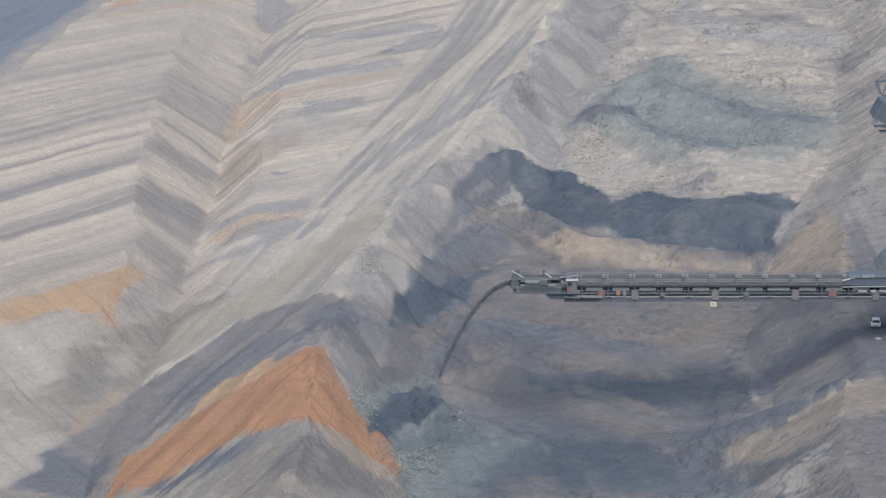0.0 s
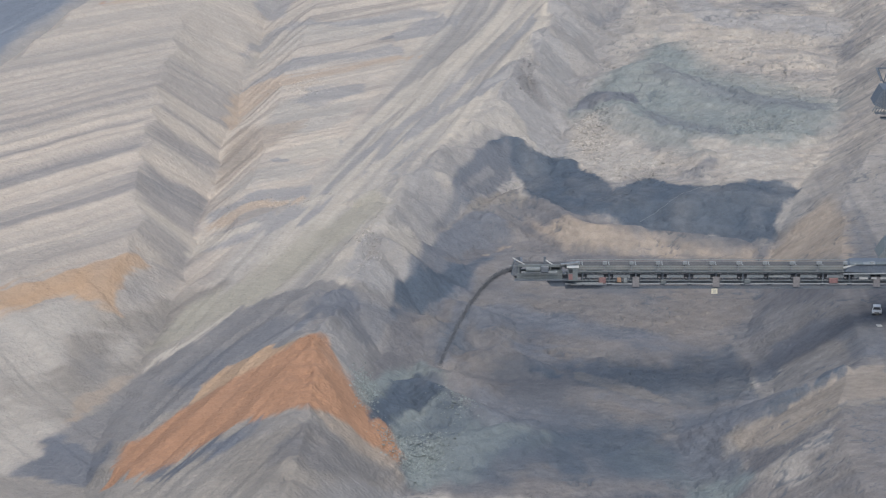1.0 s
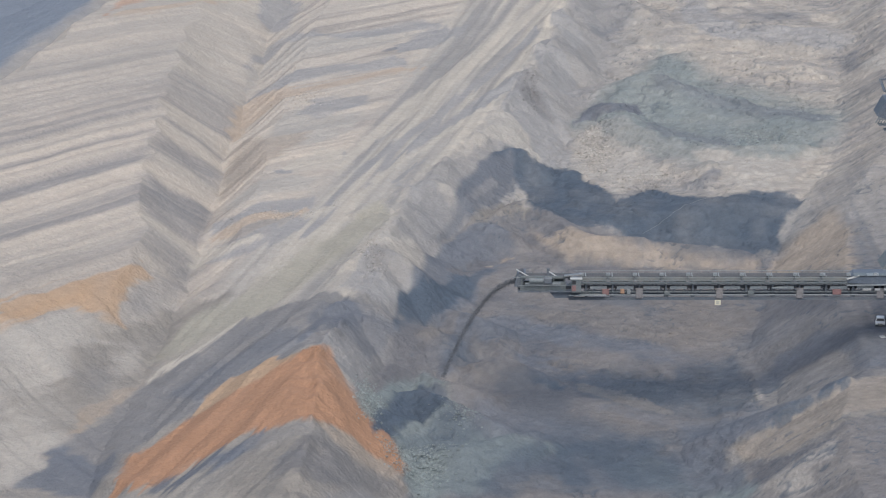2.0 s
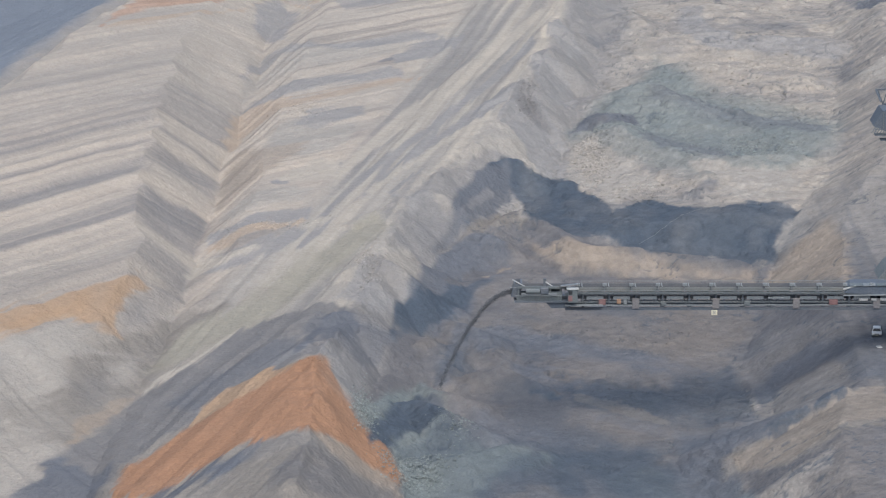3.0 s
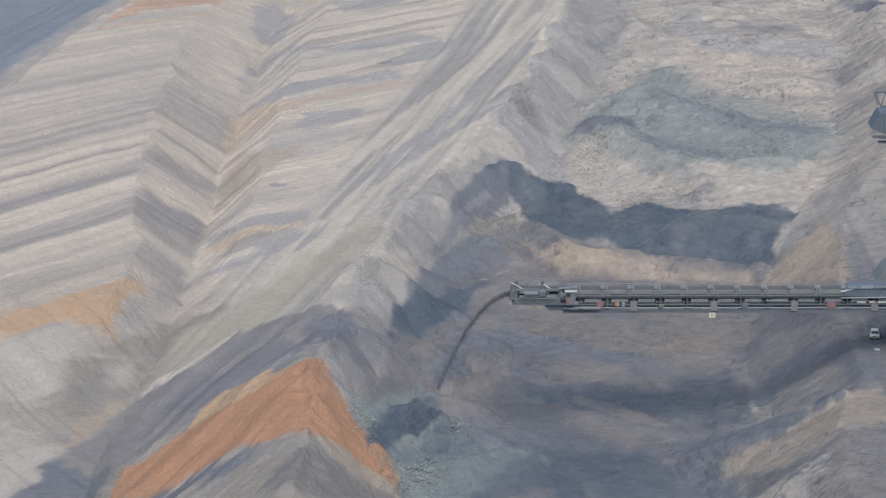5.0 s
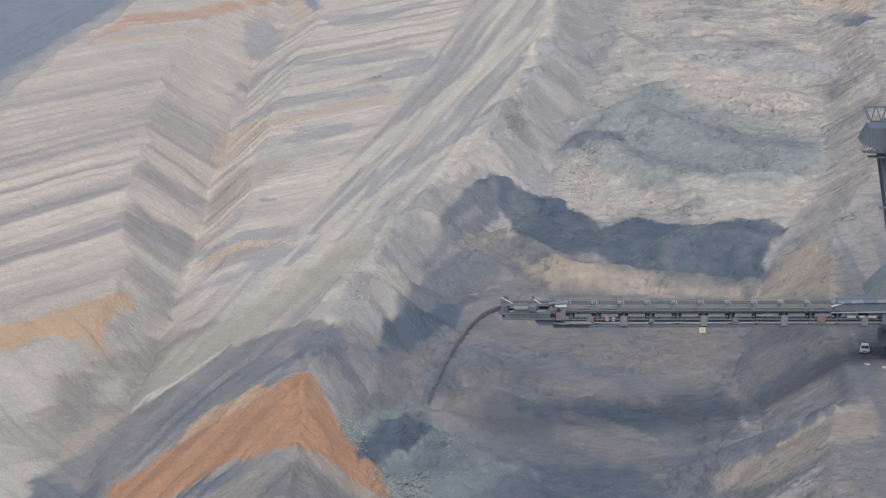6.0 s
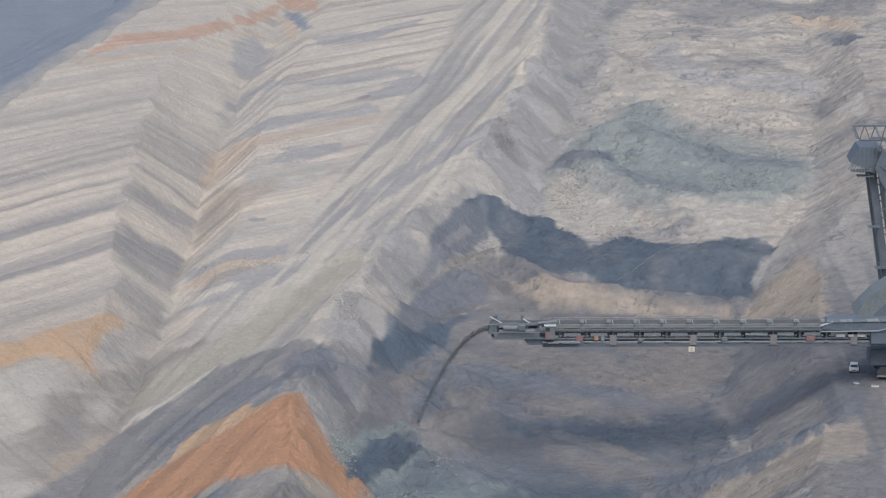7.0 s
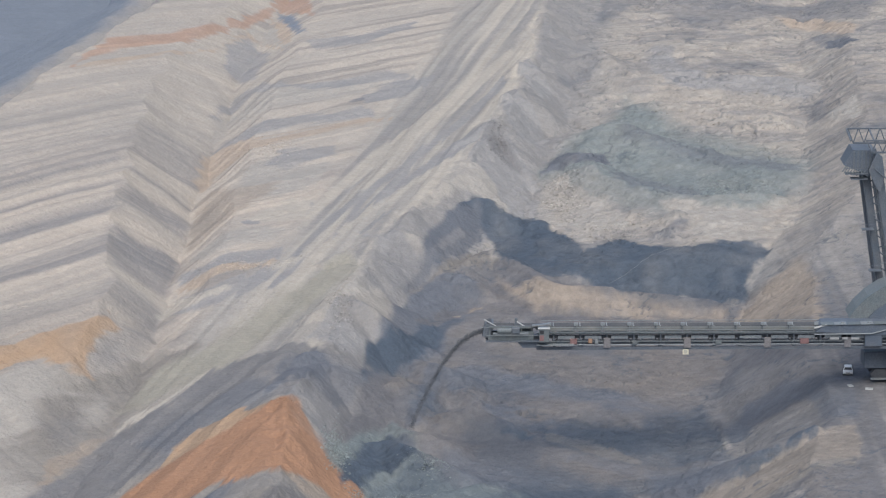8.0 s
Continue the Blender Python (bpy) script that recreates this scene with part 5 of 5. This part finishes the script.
# ---------------------------------------------------------------- car
def build_car():
    z0 = float(height(np.array([76.6]), np.array([616.2]))[0])
    car = tagged(new("car"), "small white hatchback car parked on the bench", "car")
    car.matrix_world = pose(76.6, 616.2, z0 - 0.02, 0, 0, -7) @ Matrix.Diagonal((0.95, 0.77, 0.74, 1))
    sections = [  # y, half width at sill, half width at belt, bottom, belt, top half width, top
        (-2.25, 0.78, 0.80, 0.42, 0.78, 0.72, 0.92), (-2.05, 0.88, 0.90, 0.34, 0.92, 0.80, 1.02), (-1.0, 0.90, 0.93, 0.30, 1.02, 0.82, 1.12), (-0.45, 0.90, 0.93, 0.30, 1.06, 0.66, 1.68),
        (0.4, 0.90, 0.93, 0.30, 1.08, 0.68, 1.76), (1.7, 0.90, 0.93, 0.30, 1.08, 0.68, 1.74), (2.15, 0.88, 0.91, 0.36, 1.05, 0.66, 1.55), (2.25, 0.84, 0.88, 0.45, 0.98, 0.78, 1.06)]
    bm = bmesh.new()
    rings = []
    for y, a, b, lo, mid, t, hi in sections:
        rings.append([bm.verts.new((sx, y, z)) for sx, z in ((-a, lo), (-b, (lo + mid) / 2), (-b, mid), (-t, hi - 0.06), (-t * 0.8, hi), (t * 0.8, hi), (t, hi - 0.06), (b, mid), (b, (lo + mid) / 2), (a, lo))])
    for r, q in zip(rings, rings[1:]):
        for k in range(10):
            bm.faces.new((r[k], r[(k + 1) % 10], q[(k + 1) % 10], q[k]))
    bm.faces.new(rings[0][::-1])
    bm.faces.new(rings[-1])
    bmesh.ops.recalc_face_normals(bm, faces=bm.faces)
    part("body", bm, CAR_WHITE, car)

    def pane(name, pts, mat, label=""):
        bm = bmesh.new()
        f = bm.faces.new([bm.verts.new(p) for p in pts])
        f.normal_update()
        out = f.normal.copy()
        if out.dot(f.calc_center_median() - Vector((0, 0.6, 0.9))) < 0:
            out.negate()
        up = bmesh.ops.extrude_face_region(bm, geom=[f])["geom"]
        bmesh.ops.translate(bm, verts=[v for v in up if isinstance(v, bmesh.types.BMVert)], vec=out * 0.04)
        bmesh.ops.recalc_face_normals(bm, faces=bm.faces)
        return part(name, bm, mat, car, label)

    pane("windscreen", [(-0.74, -0.98, 1.15), (0.74, -0.98, 1.15), (0.56, -0.50, 1.62), (-0.56, -0.50, 1.62)], GLASS, "dark windscreen")
    pane("rear_window", [(0.66, 2.26, 1.12), (-0.66, 2.26, 1.12), (-0.58, 2.18, 1.5), (0.58, 2.18, 1.5)], GLASS)
    for sgn in (-1, 1):
        for y0, y1 in ((-0.5, 0.35), (0.45, 1.2), (1.3, 1.9)):
            pts = [(sgn * 0.93, y0 - 0.08, 1.12), (sgn * 0.93, y1, 1.12), (sgn * 0.735, y1 - 0.02, 1.6), (sgn * 0.735, y0 + 0.12, 1.6)]
            pane("side_window", pts if sgn > 0 else pts[::-1], GLASS)
        part("headlight", box(sgn * 0.63 - 0.17, sgn * 0.63 + 0.17, -2.2, -2.0, 0.74, 0.9, bevel=0.03), LAMP, car, "clear headlight")
        part("wing_mirror", box(sgn * 1.03 - 0.11, sgn * 1.03 + 0.11, -0.7, -0.55, 1.05, 1.22, bevel=0.03), RUBBER, car)
        for y in (-1.35, 1.4):
            tyre = part("wheel", tube((sgn * 0.68, y, 0.36), (sgn * 0.93, y, 0.36), 0.36, 20), RUBBER, car)
            part("rim", tube((sgn * 0.90, y, 0.36), (sgn * 0.945, y, 0.36), 0.21, 14), CHROME, tyre)
    part("grille", box(-0.42, 0.42, -2.27, -2.2, 0.66, 0.84, bevel=0.01), RUBBER, car, "dark grille")
    part("bumper", box(-0.84, 0.84, -2.36, -2.15, 0.40, 0.60, bevel=0.05), STEEL, car, "grey front bumper")
    part("number_plate", box(-0.26, 0.26, -2.38, -2.362, 0.44, 0.55), SIGN, car)
    return car


car = build_car()


# ---------------------------------------------------------------- falling spoil
def build_stream():
    """Dark clods thrown off the belt, falling in an arc to the heap below."""
    rng = random.Random(5)
    verts, faces = [], []
    tri = [(0, 2, 4), (2, 1, 4), (1, 3, 4), (3, 0, 4), (2, 0, 5), (1, 2, 5), (3, 1, 5), (0, 3, 5)]
    for k in range(5200):
        t = rng.random() ** 1.25 * 1.95
        wide = 0.40 + 0.05 * t
        x = 12.3 - 6.75 * t + rng.gauss(0, wide * 0.5)
        y = 606 + rng.gauss(0, 0.35)
        z = 10.0 - 0.3 * t - 4.55 * t * t + rng.gauss(0, wide * 0.55)
        r = rng.uniform(0.025, 0.085)
        o = len(verts)
        for dx, dy, dz in ((1, 0, 0), (-1, 0, 0), (0, 1, 0), (0, -1, 0), (0, 0, 1), (0, 0, -1)):
            s = r * rng.uniform(0.6, 1.3)
            verts.append((x + dx * s, y + dy * s, z + dz * s))
        faces += [(o + a, o + b, o + c) for a, b, c in tri]
    me = bpy.data.meshes.new("falling_spoil")
    me.from_pydata(verts, [], faces)
    me.materials.append(paint("wet_coal_clay", (0.115, 0.128, 0.145), 0.9, dust=0.1))
    return tagged(new("falling_spoil", me), "dark stream of spoil falling from the boom end", "spoil", kind="stuff")


stream = build_stream()


# ---------------------------------------------------------------- small things on the bench
def build_board(x, y, turn, length):
    board = tagged(new("board"), "white scrap board lying on the dusty bench", "board", group="boards by the crawlers")
    board.matrix_world = pose(x, y, float(height(np.array([x]), np.array([y]))[0]) + 0.02, 3, 2, turn)
    part("plank", box(-length / 2, length / 2, -0.5, 0.5, 0, 0.1, bevel=0.02), WHITE, board)
    part("batten", box(-length / 2.2, length / 2.2, -0.08, 0.08, 0.1, 0.16), PALE, board)


build_board(76.0, 607.5, 12, 0.9)
build_board(78.9, 604.5, -8, 1.3)


HOSE = [(39.6, 711.0), (53.2, 723.0)]


def build_hose():
    """A thin pale hose drawn tight down the coal bank."""
    t = np.linspace(0, 1, 13)
    x, y = HOSE[0][0] + t * (HOSE[1][0] - HOSE[0][0]), HOSE[0][1] + t * (HOSE[1][1] - HOSE[0][1])
    ground_z = height(x, y)
    straight = ground_z[0] + t * (ground_z[-1] - ground_z[0])
    z = np.maximum(straight, ground_z) + 0.06
    bm = bmesh.new()
    for k in range(12):
        add_tube(bm, (x[k], y[k], z[k]), (x[k + 1], y[k + 1], z[k + 1]), 0.032, 6)
    me = bpy.data.meshes.new("hose")
    bm.to_mesh(me)
    bm.free()
    me.materials.append(PALE)
    tagged(new("hose", me), "thin pale grey hose laid across the dark coal bank", "hose")


build_hose()


# ---------------------------------------------------------------- loose clods
CLOD_FIELDS = [  # middle x, y, spread x, y, number, largest, label
    (-13.5, 588, 1.6, 10, 1500, 0.6, "grey-green clay clods at the foot of the orange slope"),
    (-5, 569, 4.5, 6, 2200, 0.55, "grey-green clay clods on the pit floor"),
    (2, 590, 3.5, 5, 350, 0.45, "grey-green clay clods on a small heap"),
    (47, 572, 3.0, 4, 60, 0.5, "clay clods at the foot of the bench"),
    (33, 775, 4.0, 16, 1800, 0.6, "pale clods below the green clay mound"),
    (42, 742, 8.0, 10, 1200, 0.5, "pale clods above the coal bank"),
    (68, 768, 9.0, 11, 1200, 0.6, "clods along a small scarp"),
    (-32, 812, 6.0, 12, 700, 0.5, "grey clods on the upper bench"),
    (-33, 702, 7.0, 5, 500, 0.5, "grey clods on the lower bench"),
    (72, 850, 18, 40, 1300, 0.6, "clods on the far heaps"),
    (35, 610, 14, 14, 500, 0.35, "dark clods on the pit floor"),
    (40, 655, 16, 14, 700, 0.4, "brown clods beneath the boom"),
    (-14.5, 664, 2.0, 14, 500, 0.6, "grey blocks on the crest"),
    (19, 806, 2.5, 14, 450, 0.6, "pale blocks on the crest"),
    (-22, 590, 2.0, 4, 90, 0.45, "clods on the orange crest"),
]


def build_clods(field, seed):
    cx, cy, sx, sy, count, largest, label = field
    rng = np.random.RandomState(seed)
    x, y = cx + rng.normal(0, sx * 0.55, count), cy + rng.normal(0, sy * 0.55, count)
    z = whole_height(x, y)
    r = largest * (0.18 + 0.5 * rng.rand(count) ** 3)
    c = soil_colour(x, y)
    if "grey-green" in label:
        c = 0.3 * c + 0.7 * np.array(SOILS["green"])
    c = c * rng.uniform(0.78, 1.22, count)[:, None]
    ring = np.array([(1, 0, 0), (0.3, 0.9, 0), (-0.8, 0.6, 0), (-0.8, -0.6, 0), (0.3, -0.9, 0), (0.2, 0.1, 0.8), (0, 0, -0.5)])
    jit = ring[None] * rng.uniform(0.65, 1.3, (count, 7, 3)) * r[:, None, None]
    jit[:, :5, 2] += (rng.rand(count, 5) - 0.3) * 0.4 * r[:, None]
    co = jit + np.stack([x, y, z - 0.12 * r], -1)[:, None]
    tris = [(k, (k + 1) % 5, 5) for k in range(5)] + [((k + 1) % 5, k, 6) for k in range(5)]
    faces = (np.array(tris)[None] + 7 * np.arange(count)[:, None, None]).reshape(-1, 3)
    me = bpy.data.meshes.new("clods")
    me.from_pydata(co.reshape(-1, 3).tolist(), [], faces.tolist())
    att = me.attributes.new("soil", "FLOAT_COLOR", "POINT")
    att.data.foreach_set("color", np.concatenate([np.repeat(c, 7, 0), np.ones((count * 7, 1))], 1).astype(np.float32).ravel())
    me.materials.append(SPOIL)
    return tagged(new("clods", me), label, "clods", kind="stuff")


for k, field in enumerate(CLOD_FIELDS):
    build_clods(field, 100 + k)
